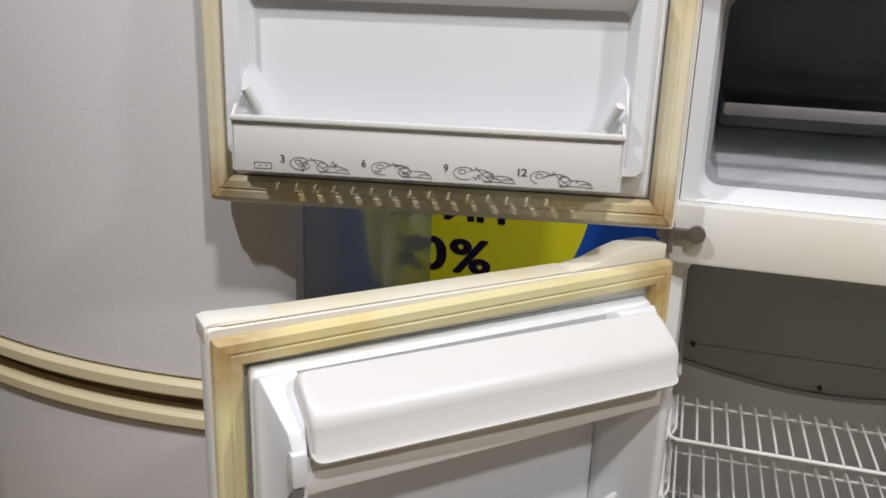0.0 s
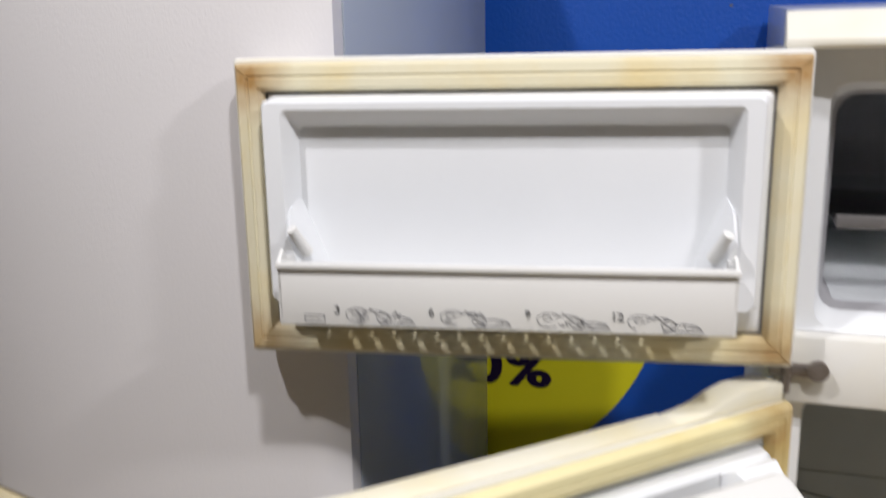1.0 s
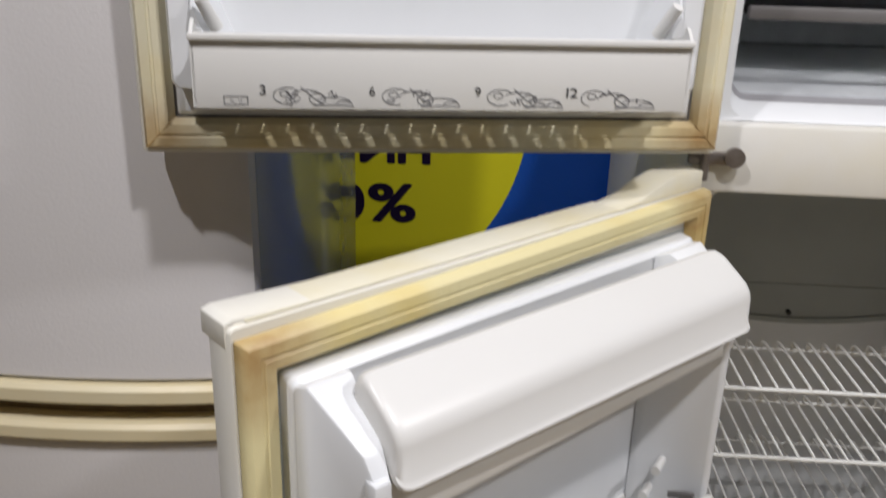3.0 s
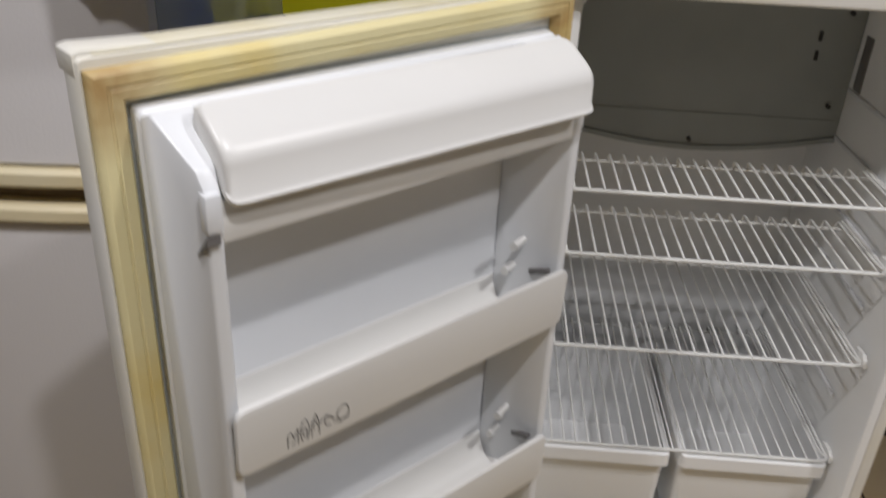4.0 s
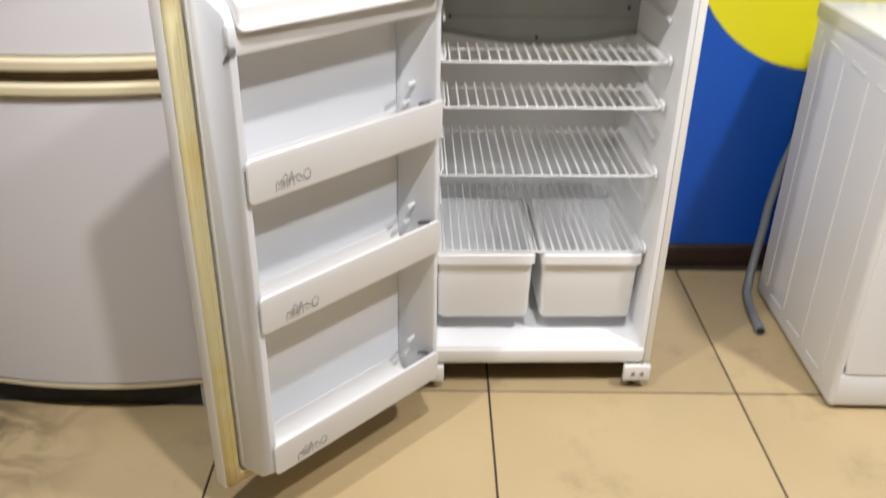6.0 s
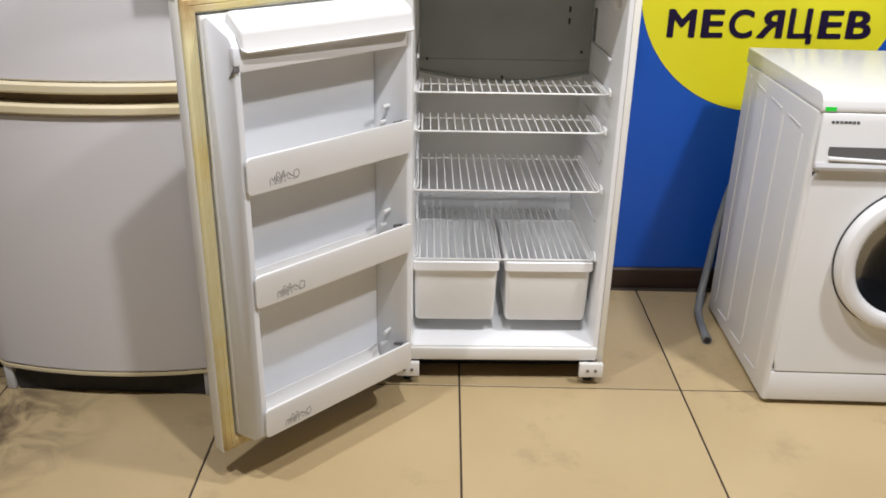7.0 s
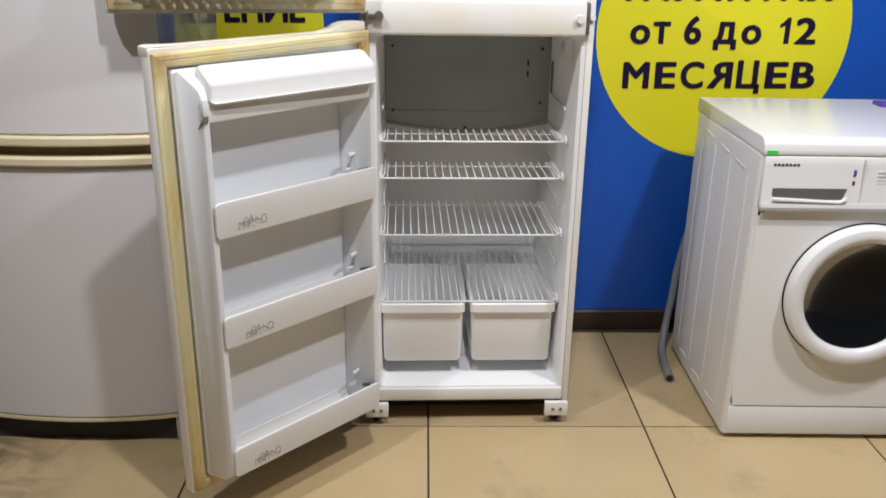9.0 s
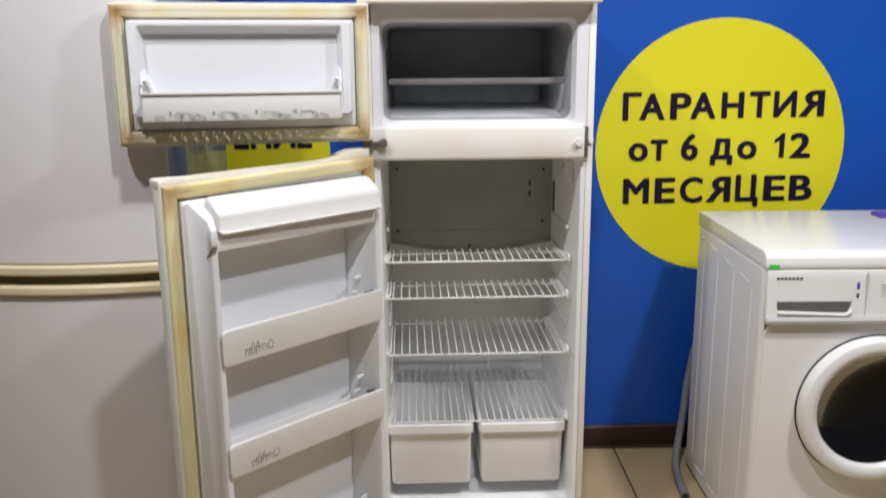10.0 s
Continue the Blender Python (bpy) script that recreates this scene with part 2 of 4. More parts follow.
def rrect(x0, x1, z0, z1, r, y, seg=4, axes="xyz"):
    """A rounded rectangle in the x-z plane at y, as a ring of points; axes 'xzy' lays it flat at the height y."""
    pts = []
    r = max(r, 0.0005)
    for cx, cz, a0 in ((x1 - r, z1 - r, 0), (x0 + r, z1 - r, 90), (x0 + r, z0 + r, 180), (x1 - r, z0 + r, 270)):
        for k in range(seg + 1):
            a = radians(a0 + 90 * k / seg)
            p = (cx + r * math.cos(a), cz + r * math.sin(a))
            pts.append((p[0], y, p[1]) if axes == "xyz" else (p[0], p[1], y))
    return pts


def loft(loops, first=False, last=False, closed=False, bm=None):
    own = bmesh.new()
    rings = [[own.verts.new(p) for p in l] for l in loops]
    pairs = list(zip(rings, rings[1:])) + ([(rings[-1], rings[0])] if closed else [])
    for a, b in pairs:
        n = len(a)
        for k in range(n):
            own.faces.new((a[k], a[(k + 1) % n], b[(k + 1) % n], b[k]))
    if first:
        own.faces.new(rings[0][::-1])
    if last:
        own.faces.new(rings[-1])
    return join(bm, own)


def slab(points, axis, a, b, bevel=0.0, bm=None):
    """A flat outline pushed from a to b along an axis. points: the two other coordinates in x, y, z order."""
    own = bmesh.new()

    def put(p, v):
        q = list(p)
        q.insert("xyz".index(axis), v)
        return own.verts.new(q)

    one, two = [put(p, a) for p in points], [put(p, b) for p in points]
    n = len(points)
    own.faces.new(one)
    own.faces.new(two[::-1])
    for k in range(n):
        own.faces.new((one[k], one[(k + 1) % n], two[(k + 1) % n], two[k]))
    bmesh.ops.recalc_face_normals(own, faces=own.faces)
    if bevel:
        bmesh.ops.bevel(own, geom=own.edges[:], offset=bevel, segments=2, profile=0.5, affect="EDGES")
    return join(bm, own)


def glyph(body):
    """The flat mesh of a character in the built-in font."""
    cu = bpy.data.curves.new("glyph", "FONT")
    cu.body, cu.resolution_u = body, 6
    ob = new("glyph", cu)
    bpy.context.view_layer.update()
    me = bpy.data.meshes.new_from_object(ob.evaluated_get(bpy.context.evaluated_depsgraph_get()))
    bpy.data.objects.remove(ob)
    bpy.data.curves.remove(cu)
    bm = bmesh.new()
    bm.from_mesh(me)
    bpy.data.meshes.remove(me)
    return bm


# letters whose outline is the same as, or the mirror image of, a cleaner drawn one
TWIN = {"А": ("A", 1), "Р": ("P", 1), "Я": ("R", -1), "И": ("N", -1), "В": ("B", 1), "М": ("M", 1), "Е": ("E", 1), "С": ("C", 1), "Н": ("H", 1), "Т": ("T", 1), "о": ("o", 1)}


def words(body, width, height, bold=0.0, gap=0.12, thick=0.0004, spans=None):
    """Lettering, one mesh a letter, stretched to its width and height, in the x-z plane from the lower left corner, facing -y.
    spans: the left and right end of each letter as shares of the width."""
    out, x = [], 0.0
    for ch in body:
        if ch == " ":
            x += 0.26
            continue
        name, sign = TWIN.get(ch, (ch, 1))
        bm = glyph(name)
        for v in bm.verts:
            v.co.x *= sign
        if sign < 0:
            bmesh.ops.reverse_faces(bm, faces=bm.faces[:])
        left = min(v.co.x for v in bm.verts)
        for v in bm.verts:
            v.co.x += x - left
        x = max(v.co.x for v in bm.verts) + gap
        if bold:
            flat = bpy.data.meshes.new("flat")
            bm.to_mesh(flat)
            for k in range(12):
                a = 2 * math.pi * k / 12
                start = len(bm.verts)
                bm.from_mesh(flat)
                bm.verts.ensure_lookup_table()
                for v in bm.verts[start:]:
                    v.co += Vector((bold * math.cos(a), bold * 0.6 * math.sin(a), 0.002 + 0.002 * k))
            bpy.data.meshes.remove(flat)
        else:
            got = bmesh.ops.extrude_face_region(bm, geom=bm.faces[:])
            for v in got["geom"]:
                if isinstance(v, bmesh.types.BMVert):
                    v.co.z += thick / height
        out.append(bm)
    every = [v.co.copy() for bm in out for v in bm.verts]
    x0, x1 = min(c.x for c in every), max(c.x for c in every)
    y0, y1 = min(c.y for c in every), max(c.y for c in every)
    sx, sy = width / (x1 - x0), height / (y1 - y0)
    for bm, (a, b) in zip(out, spans or ()):
        lo, hi = min(v.co.x for v in bm.verts), max(v.co.x for v in bm.verts)
        for v in bm.verts:
            v.co.x = x0 + (x1 - x0) * (a + (b - a) * (v.co.x - lo) / (hi - lo))
    for bm in out:
        for v in bm.verts:
            v.co = Vector(((v.co.x - x0) * sx, -v.co.z * sy, (v.co.y - y0) * sy))
    return out


def scribble(strokes, width, wide=0.0011, thick=0.0004):
    """Fine line drawing: bands along strokes given in the x-z plane, facing +y."""
    bm = bmesh.new()
    for pts in strokes:
        for (x0, z0), (x1, z1) in zip(pts, pts[1:]):
            d = Vector((x1 - x0, z1 - z0))
            if d.length < 1e-6:
                continue
            s = Vector((-d.y, d.x)).normalized() * wide / 2
            ends = [(x0 + s.x, z0 + s.y), (x0 - s.x, z0 - s.y), (x1 - s.x, z1 - s.y), (x1 + s.x, z1 + s.y)]
            lo = [bm.verts.new((p[0], 0, p[1])) for p in ends]
            hi = [bm.verts.new((p[0], thick, p[1])) for p in ends]
            bm.faces.new(hi)
            for k in range(4):
                bm.faces.new((lo[k], lo[(k + 1) % 4], hi[(k + 1) % 4], hi[k]))
    return bm

# ---------------------------------------------------------------- room
WALL_Y = 1.858
solid("wall_north", box(-2.2, 3.0, WALL_Y, WALL_Y + 0.15, 0, 2.7), BLUE, "bright blue painted shop wall", "wall", "structure")
solid("wall_south", box(-2.2, 3.0, -3.65, -3.5, 0, 2.7), GREY_WALL, "plain grey wall behind the camera", "wall", "structure")
solid("wall_west", box(-2.35, -2.2, -3.65, WALL_Y + 0.15, 0, 2.7), GREY_WALL, "plain grey side wall of the shop", "wall", "structure")
solid("wall_east", box(3.0, 3.15, -3.65, WALL_Y + 0.15, 0, 2.7), GREY_WALL, "plain grey side wall of the shop", "wall", "structure")
solid("ceiling", box(-2.35, 3.15, -3.65, WALL_Y + 0.15, 2.7, 2.8), CEIL, "plain grey shop ceiling", "ceiling", "structure")
solid("baseboard", slab([(WALL_Y, 0), (WALL_Y, 0.073), (WALL_Y - 0.008, 0.073), (WALL_Y - 0.013, 0.066), (WALL_Y - 0.013, 0)], "x", -2.2, 3.0), SKIRT,
      "dark brown skirting along the blue wall", "baseboard", "structure")


wall = bpy.data.objects["wall_north"]
for k, (x, z, w) in enumerate(((-0.016, 1.544, 0.010), (0.055, 1.505, 0.005), (0.245, 1.532, 0.026), (0.420, 1.556, 0.022), (0.153, 1.568, 0.024))):
    random.seed(40 + k)
    chip = [(x + w * 0.5 * math.cos(a) * random.uniform(0.6, 1), z + 0.0028 * math.sin(a) * random.uniform(0.4, 1)) for a in [2 * math.pi * i / 9 for i in range(9)]]
    part("paint_chip", slab(chip, "y", WALL_Y - 0.0006, WALL_Y + 0.001), GREY_WALL, wall, "pale chip in the blue paint")


def advert(cx, cz, r, lines, label):
    """A round yellow sticker on the wall with dark lettering."""
    m = pose(cx, WALL_Y, cz)
    t = thing("wall_sticker", m, label, "sticker")
    n = 96
    ring = [(cx + r * math.cos(2 * math.pi * k / n), cz + r * math.sin(2 * math.pi * k / n)) for k in range(n)]
    part("disc", slab(ring, "y", WALL_Y - 0.0015, WALL_Y + 0.001), YELLOW, t)
    for body, x0, x1, z0, z1, lean, *spans in lines:
        for letter in words(body, x1 - x0, z1 - z0, bold=0.034, spans=spans):
            letter.transform(pose(x0, WALL_Y - 0.0020, z0, 0, -lean, 0))
            part("letter", letter, INK, t, smooth=False)
    return t


advert(1.170, 1.045, 0.4135, [("ГАРАНТИЯ", 0.841, 1.506, 1.136, 1.227, 0.65, (0.000, 0.092), (0.083, 0.209), (0.234, 0.338), (0.334, 0.461), (0.488, 0.599), (0.626, 0.728), (0.747, 0.861), (0.874, 1.000)), ("от 6 до", 0.866, 1.292, 0.985, 1.091, 0.5, (0.000, 0.151), (0.170, 0.302), (0.408, 0.540), (0.637, 0.813), (0.847, 1.000)), ("2", 1.402, 1.472, 1.0075, 1.091, 0.5), ("МЕСЯЦЕВ", 0.853, 1.490, 0.843, 0.952, 0.5, (0.000, 0.137), (0.166, 0.275), (0.299, 0.419), (0.439, 0.567), (0.591, 0.714), (0.741, 0.856), (0.877, 1.000))],
       "round yellow wall sticker with a dark guarantee notice")
one = [(1.384, 1.0085), (1.384, 1.0905), (1.373, 1.0905), (1.360, 1.076), (1.350, 1.070), (1.350, 1.057), (1.367, 1.066), (1.367, 1.0085)]
part("letter", slab(one, "y", WALL_Y - 0.0024, WALL_Y - 0.0016), INK, bpy.data.objects["wall_sticker"], smooth=False)
advert(-0.521, 1.045, 0.4135, [("ЕНИЕ", -0.414, -0.165, 1.057, 1.145, 0.5), ("ИН", -0.424, -0.289, 0.938, 0.990, 0.5), ("0%", -0.482, -0.315, 0.820, 0.898, 0.5)],
       "round yellow wall sticker half hidden behind the fridges")


# ---------------------------------------------------------------- tall fridge with bowed doors
LF = pose(-0.742, 1.170, 0, 0, 0, -2.8)
tall = thing("tall_refrigerator", LF, "tall white refrigerator with bowed doors and cream handle strips", "refrigerator")
HALF, BOW = 0.302, 0.040


def bow_outline(inset=0.0, back=0.035, proud=0.0, n=24):
    """The plan of a bowed door: an arc in front, straight behind, the corners rounded."""
    w = HALF - inset
    pts = []
    for k in range(n + 1):
        u = -1 + 2 * k / n
        y = -BOW * (1 - u * u) - proud
        pts.append((w * u, y + (0.012 * max(0, (abs(u) - 0.93) / 0.07) ** 2)))
    return pts + [(w, back), (-w, back)]


def bowed(z0, z1, inset=0.0, back=0.035, proud=0.0, lip=0.0):
    o = bow_outline(inset, back, proud)
    loops = [[(x, y, z) for x, y in o] for z in (z0, z1)]
    if lip:
        s = [(x * (1 - lip / HALF), y + (lip if y < back - 0.001 else 0)) for x, y in o]
        loops = [[(x, y, z0) for x, y in s], [(x, y, z0 + lip) for x, y in o], [(x, y, z1 - lip) for x, y in o], [(x, y, z1) for x, y in s]]
    return loft(loops, True, True)


part("body", box(-HALF, HALF, 0.04, 0.575, 0.07, 1.84, 0.004), SIDE, tall, "grey glossy side panels", at=LF, local=True)
lower = part("lower_door", bowed(0.085, 0.783, lip=0.006), PEBBLE, tall, "white pebbled lacquer door", at=LF, local=True)
part("bottom_trim", bowed(0.076, 0.0845, proud=0.002), CREAM, lower, at=LF, local=True)
part("handle_strip", bowed(0.7835, 0.808, proud=0.011, lip=0.005), CREAM, lower, "cream plastic handle strip", at=LF, local=True)
upper = part("upper_door", bowed(0.859, 1.835, lip=0.006), PEBBLE, tall, "white pebbled lacquer door", at=LF, local=True)
part("handle_strip", bowed(0.8335, 0.8585, proud=0.011, lip=0.005), CREAM, upper, "cream plastic handle strip", at=LF, local=True)
part("groove", bowed(0.8085, 0.833, inset=0.004, proud=-0.02), GROOVE, tall, "brown grimy gap between the doors", at=LF, local=True)
# Dark base brought forward, so its colour also gives the shade under the doors.
part("base_plinth", box(-HALF + 0.05, HALF - 0.03, 0.0, 0.5, 0.003, 0.0695), DARK, tall, at=LF, local=True)
for sx in (-1, 1):
    part("foot", box(sx * 0.272 - 0.012, sx * 0.272 + 0.012, -0.006, 0.03, 0, 0.0755, 0.004), WASHER_TRIM, tall, at=LF, local=True)

# dark appliance of which only the edge shows past the tall fridge
DK = pose(-1.40, 1.55, 0)
stove = thing("dark_appliance", DK, "black appliance standing beside the tall white refrigerator", "appliance")
part("body", box(-1.70, -1.075, 1.26, 1.82, 0.06, 0.85, 0.006), RUBBER, stove)
part("kickboard", box(-1.69, -1.085, 1.29, 1.80, 0.0, 0.0595), DARK, stove)
part("front", box(-1.695, -1.08, 1.235, 1.2595, 0.10, 0.84, 0.005), RUBBER, stove)

# ---------------------------------------------------------------- open two-door fridge
X0, X1, YF, YB = 0.040, 0.613, 1.235, 1.81
FR = pose(0.33, 1.51, 0)
fridge = thing("refrigerator", FR, "old white two-door refrigerator standing wide open, gaskets yellowed", "refrigerator")

# carcass: two sides, back, top cap, base
part("side_panel", box(X0, X0 + 0.018, YF, YB, 0.03, 1.474, 0.003), YELLOWED, fridge)
part("side_panel", box(X1 - 0.018, X1, YF, YB, 0.03, 1.474, 0.003), YELLOWED, fridge, "white enamel side, yellowed at the edge")
part("back_panel", box(X0 + 0.0185, X1 - 0.0185, YB - 0.02, YB, 0.075, 1.4735), WHITE, fridge)
TOP_PLATE = mat("glossy_top_enamel", (0.72, 0.72, 0.72), 0.16, second=(0.68, 0.68, 0.66), scale=4, grain=300)
lid_top = slab([(1.224, 1.4745), (1.224, 1.5060), (YB + 0.01, 1.540), (YB + 0.01, 1.4745)], "x", X0 + 0.002, X1 - 0.002, 0.002)
part("top_plate", lid_top, TOP_PLATE, fridge, "glossy white top plate")
cap = slab([(1.2235, 1.4755), (1.222, 1.4700), (1.194, 1.4690), (1.188, 1.4715), (1.188, 1.480), (1.211, 1.5045), (1.216, 1.5065), (1.2235, 1.5068)], "x", X0 - 0.012, X1 + 0.003, 0.0025)
part("top_cap", cap, YELLOWED, fridge, "yellowed plastic front trim with a sloped face")

# freezer: bezel, dark box and its shelf
bez = loft([rrect(X0 + 0.0185, X1 - 0.0185, 1.1725, 1.474, 0.002, YF), rrect(0.078, 0.566, 1.1765, 1.436, 0.020, YF + 0.003), rrect(0.083, 0.560, 1.1885, 1.428, 0.022, YF + 0.028), rrect(0.084, 0.559, 1.1890, 1.427, 0.022, YF + 0.034)])
part("freezer_bezel", bez, LINER, fridge, "white frame round the freezer opening")
fz = loft([rrect(0.0842, 0.5588, 1.1892, 1.4268, 0.022, YF + 0.0342), rrect(0.090, 0.553, 1.192, 1.422, 0.022, YF + 0.05), rrect(0.098, 0.547, 1.204, 1.420, 0.02, 1.68)], last=True)
part("freezer_box", fz, FREEZER, fridge, "dark grey metal freezer compartment")
part("freezer_sill", slab([(YF + 0.060, 1.1945), (YF + 0.075, 1.1975), (YF + 0.43, 1.2075), (YF + 0.43, 1.196), (YF + 0.060, 1.1915)], "x", 0.102, 0.543), FROST, fridge, "frosty grey freezer floor")
# Back panel below the shelf, paler than the freezer box.
pale_panel = loft([rrect(0.104, 0.541, 1.2085, 1.278, 0.012, 1.679), rrect(0.104, 0.541, 1.2085, 1.278, 0.012, 1.668), rrect(0.108, 0.537, 1.2105, 1.275, 0.010, 1.664)], last=True)
part("frosted_back", pale_panel, FROST, fridge, "pale panel over the freezer's back wall below the shelf")
fs = part("freezer_shelf", box(0.0985, 0.5465, YF + 0.062, 1.66, 1.280, 1.285, 0.001), PANE, fridge, "thin glass freezer shelf")
fs.visible_shadow = False
part("shelf_edge", box(0.0985, 0.5465, YF + 0.050, YF + 0.0615, 1.276, 1.291, 0.003), TRIM_AND_SHADE, fs, "grey front edge")
part("crosspiece", box(X0 + 0.001, 0.588, YF - 0.018, YF + 0.05, 1.095, 1.172, 0.004), YELLOWED, fridge, "yellowed cross rail between the compartments")
bracket = part("rail_end", box(0.5885, 0.598, YF - 0.012, YF + 0.02, 1.095, 1.172, 0.002), STEEL, fridge, "dark metal strip at the rail's end")
part("screw_cap", rod((0.572, YF - 0.018, 1.134), (0.572, YF - 0.026, 1.134), 0.0095, 14), WHITE, fridge)
part("screw_cap", rod((0.606, YF, 1.136), (0.606, YF - 0.008, 1.136), 0.007, 14), WHITE, fridge)

# fridge liner: open in front, tapering to the back
liner = loft([rrect(X0 + 0.0185, X1 - 0.0185, 0.0745, 1.0945, 0.003, YF), rrect(0.074, 0.584, 0.114, 1.091, 0.012, YF + 0.004), rrect(0.078, 0.580, 0.117, 1.087, 0.02, YF + 0.03),
              rrect(0.090, 0.570, 0.150, 1.085, 0.03, 1.70)], last=True)
part("inner_liner", liner, CABINET, fridge, "white plastic inner liner")
part("base_lip", box(X0 + 0.019, X1 - 0.019, YF - 0.006, YF + 0.02, 0.072, 0.110, 0.005), WHITE, fridge)
for sx, w in ((-1, 0.005), (1, 0.005)):
    xs = 0.08 if sx < 0 else 0.58
    for z in (0.22, 0.46, 0.555, 0.63, 0.715, 0.815, 0.90):
        x = xs + (0.004 if sx < 0 else -0.004)
        part("shelf_runner", box(min(x, x - sx * 0.006), max(x, x - sx * 0.006), 1.34, 1.62, z - 0.014, z - 0.006, 0.002), LINER, fridge)

# cooling plate at the back with a bowed lower edge, pins and slots
edge = [(0.089 + 0.482 * k / 16, 0.806 - 0.030 * math.sin(math.pi * k / 16)) for k in range(17)]
part("cooling_plate", slab([(0.089, 1.084)] + edge + [(0.571, 1.084)], "y", 1.600, 1.604), PLATE_AND_SHADE, fridge, "grey aluminium cooling plate")
# Soft shade below the plate, shaped as a grey band along its edge.
low = [(x, z - 0.009) for x, z in reversed(edge)]
part("drip_edge", slab([(x, z - 0.0005) for x, z in edge] + low, "y", 1.596, 1.612), PLATE_AND_SHADE, fridge, "grey band standing for the soft shade under the cooling plate")
for x, z in ((0.110, 0.835), (0.545, 0.860), (0.110, 1.022), (0.545, 1.016), (0.324, 0.786)):
    part("pin", rod((x, 1.600, z), (x, 1.593, z), 0.004, 8), RUBBER, fridge)
for z in (0.976, 0.944):
    part("vent_slot", box(0.502, 0.508, 1.5985, 1.5998, z - 0.008, z + 0.008), RUBBER, fridge)
thermo = part("thermostat_box", box(0.561, 0.580, 1.300, 1.440, 1.020, 1.088, 0.006), LINER, fridge, "white thermostat housing on the side wall")
part("dial", rod((0.561, 1.352, 1.052), (0.555, 1.352, 1.052), 0.016, 20), WASHER_TRIM, thermo)
# Shadow on the side wall, given as a dark strip.
part("side_vent", box(0.5710, 0.5760, 1.556, 1.585, 0.895, 0.985, 0.002), TRIM_AND_SHADE, fridge, "dark strip standing for a shadow on the side wall")
part("plate_fold", rod((0.090, 1.5995, 0.834), (0.570, 1.5995, 0.834), 0.0016, 6), PLATE_AND_SHADE, fridge)


def wire_shelf(z, front, back, x0, x1, count):
    """A wire shelf: a bent rim open at the back, a second wire along each side, and rods that hook down over a low rear rail."""
    rim = [(x0, back, z - 0.002), (x0, front + 0.012, z), (x0 + 0.004, front + 0.004, z), (x0 + 0.012, front, z), (x1 - 0.012, front, z), (x1 - 0.004, front + 0.004, z), (x1, front + 0.012, z), (x1, back, z - 0.002)]
    ob = part("wire_shelf", tube(rim, 0.0028, 8), WIRE, fridge, "white coated wire shelf")
    part("cross_rail", rod((x0, back - 0.002, z - 0.011), (x1, back - 0.002, z - 0.011), 0.0022, 8), WIRE, ob)
    for sx, x in ((1, x0), (-1, x1)):
        part("side_wire", tube([(x + sx * 0.009, back, z + 0.002), (x + sx * 0.009, front + 0.03, z + 0.003), (x + sx * 0.004, front + 0.012, z + 0.001)], 0.0021, 6), WIRE, ob)
    deep = back - front
    first = None
    for k in range(count):
        x = x0 + (x1 - x0) * (k + 0.8) / (count + 0.6)
        at = Matrix.Translation((x, front, z + 0.002))
        if first is None:
            bm = tube([(0, 0, -0.004), (0, -0.0015, 0.0005), (0, 0.01, 0.0010), (0, deep - 0.010, 0.0018), (0, deep - 0.001, -0.002), (0, deep, -0.014)], 0.0019, 6)
            first = part("rod", bm, WIRE, ob, at=at, local=True)
        else:
            again(first, ob, at)
    for sx, x in ((1, x0), (-1, x1)):
        lug = slab([(front + 0.003, z - 0.006), (front + 0.004, z + 0.006), (front + 0.014, z + 0.013), (front + 0.040, z + 0.010), (front + 0.046, z - 0.004)], "x", min(x - sx * 0.008, x - sx * 0.001), max(x - sx * 0.008, x - sx * 0.001), 0.0015)
        part("stop", lug, WIRE, ob)
    return ob


wire_shelf(0.814, 1.283, 1.425, 0.082, 0.566, 22)
wire_shelf(0.716, 1.276, 1.445, 0.082, 0.562, 22)
wire_shelf(0.559, 1.270, 1.580, 0.080, 0.566, 22)
wire_shelf(0.358, 1.282, 1.668, 0.080, 0.570, 24)


def drawer(x0, x1):
    """An open vegetable drawer with tapering walls and a thick rim."""
    y0, y1 = 1.276, 1.590
    out = [rrect(x0 + 0.012, x1 - 0.012, y0 + 0.020, y1 - 0.02, 0.012, 0.166, 4, "flat"), rrect(x0 + 0.008, x1 - 0.008, y0 + 0.016, y1 - 0.012, 0.014, 0.172, 4, "flat"),
           rrect(x0 + 0.004, x1 - 0.004, y0 + 0.013, y1 - 0.004, 0.014, 0.324, 4, "flat"), rrect(x0, x1, y0, y1, 0.012, 0.326, 4, "flat"), rrect(x0, x1, y0, y1, 0.012, 0.350, 4, "flat"),
           rrect(x0 + 0.003, x1 - 0.003, y0 + 0.003, y1 - 0.003, 0.010, 0.353, 4, "flat"), rrect(x0 + 0.009, x1 - 0.009, y0 + 0.017, y1 - 0.008, 0.010, 0.349, 4, "flat"),
           rrect(x0 + 0.014, x1 - 0.014, y0 + 0.024, y1 - 0.022, 0.010, 0.171, 4, "flat")]
    return part("vegetable_drawer", loft(out, True, True), CABINET, fridge, "white plastic vegetable drawer")


drawer(0.076, 0.314)
drawer(0.329, 0.570)

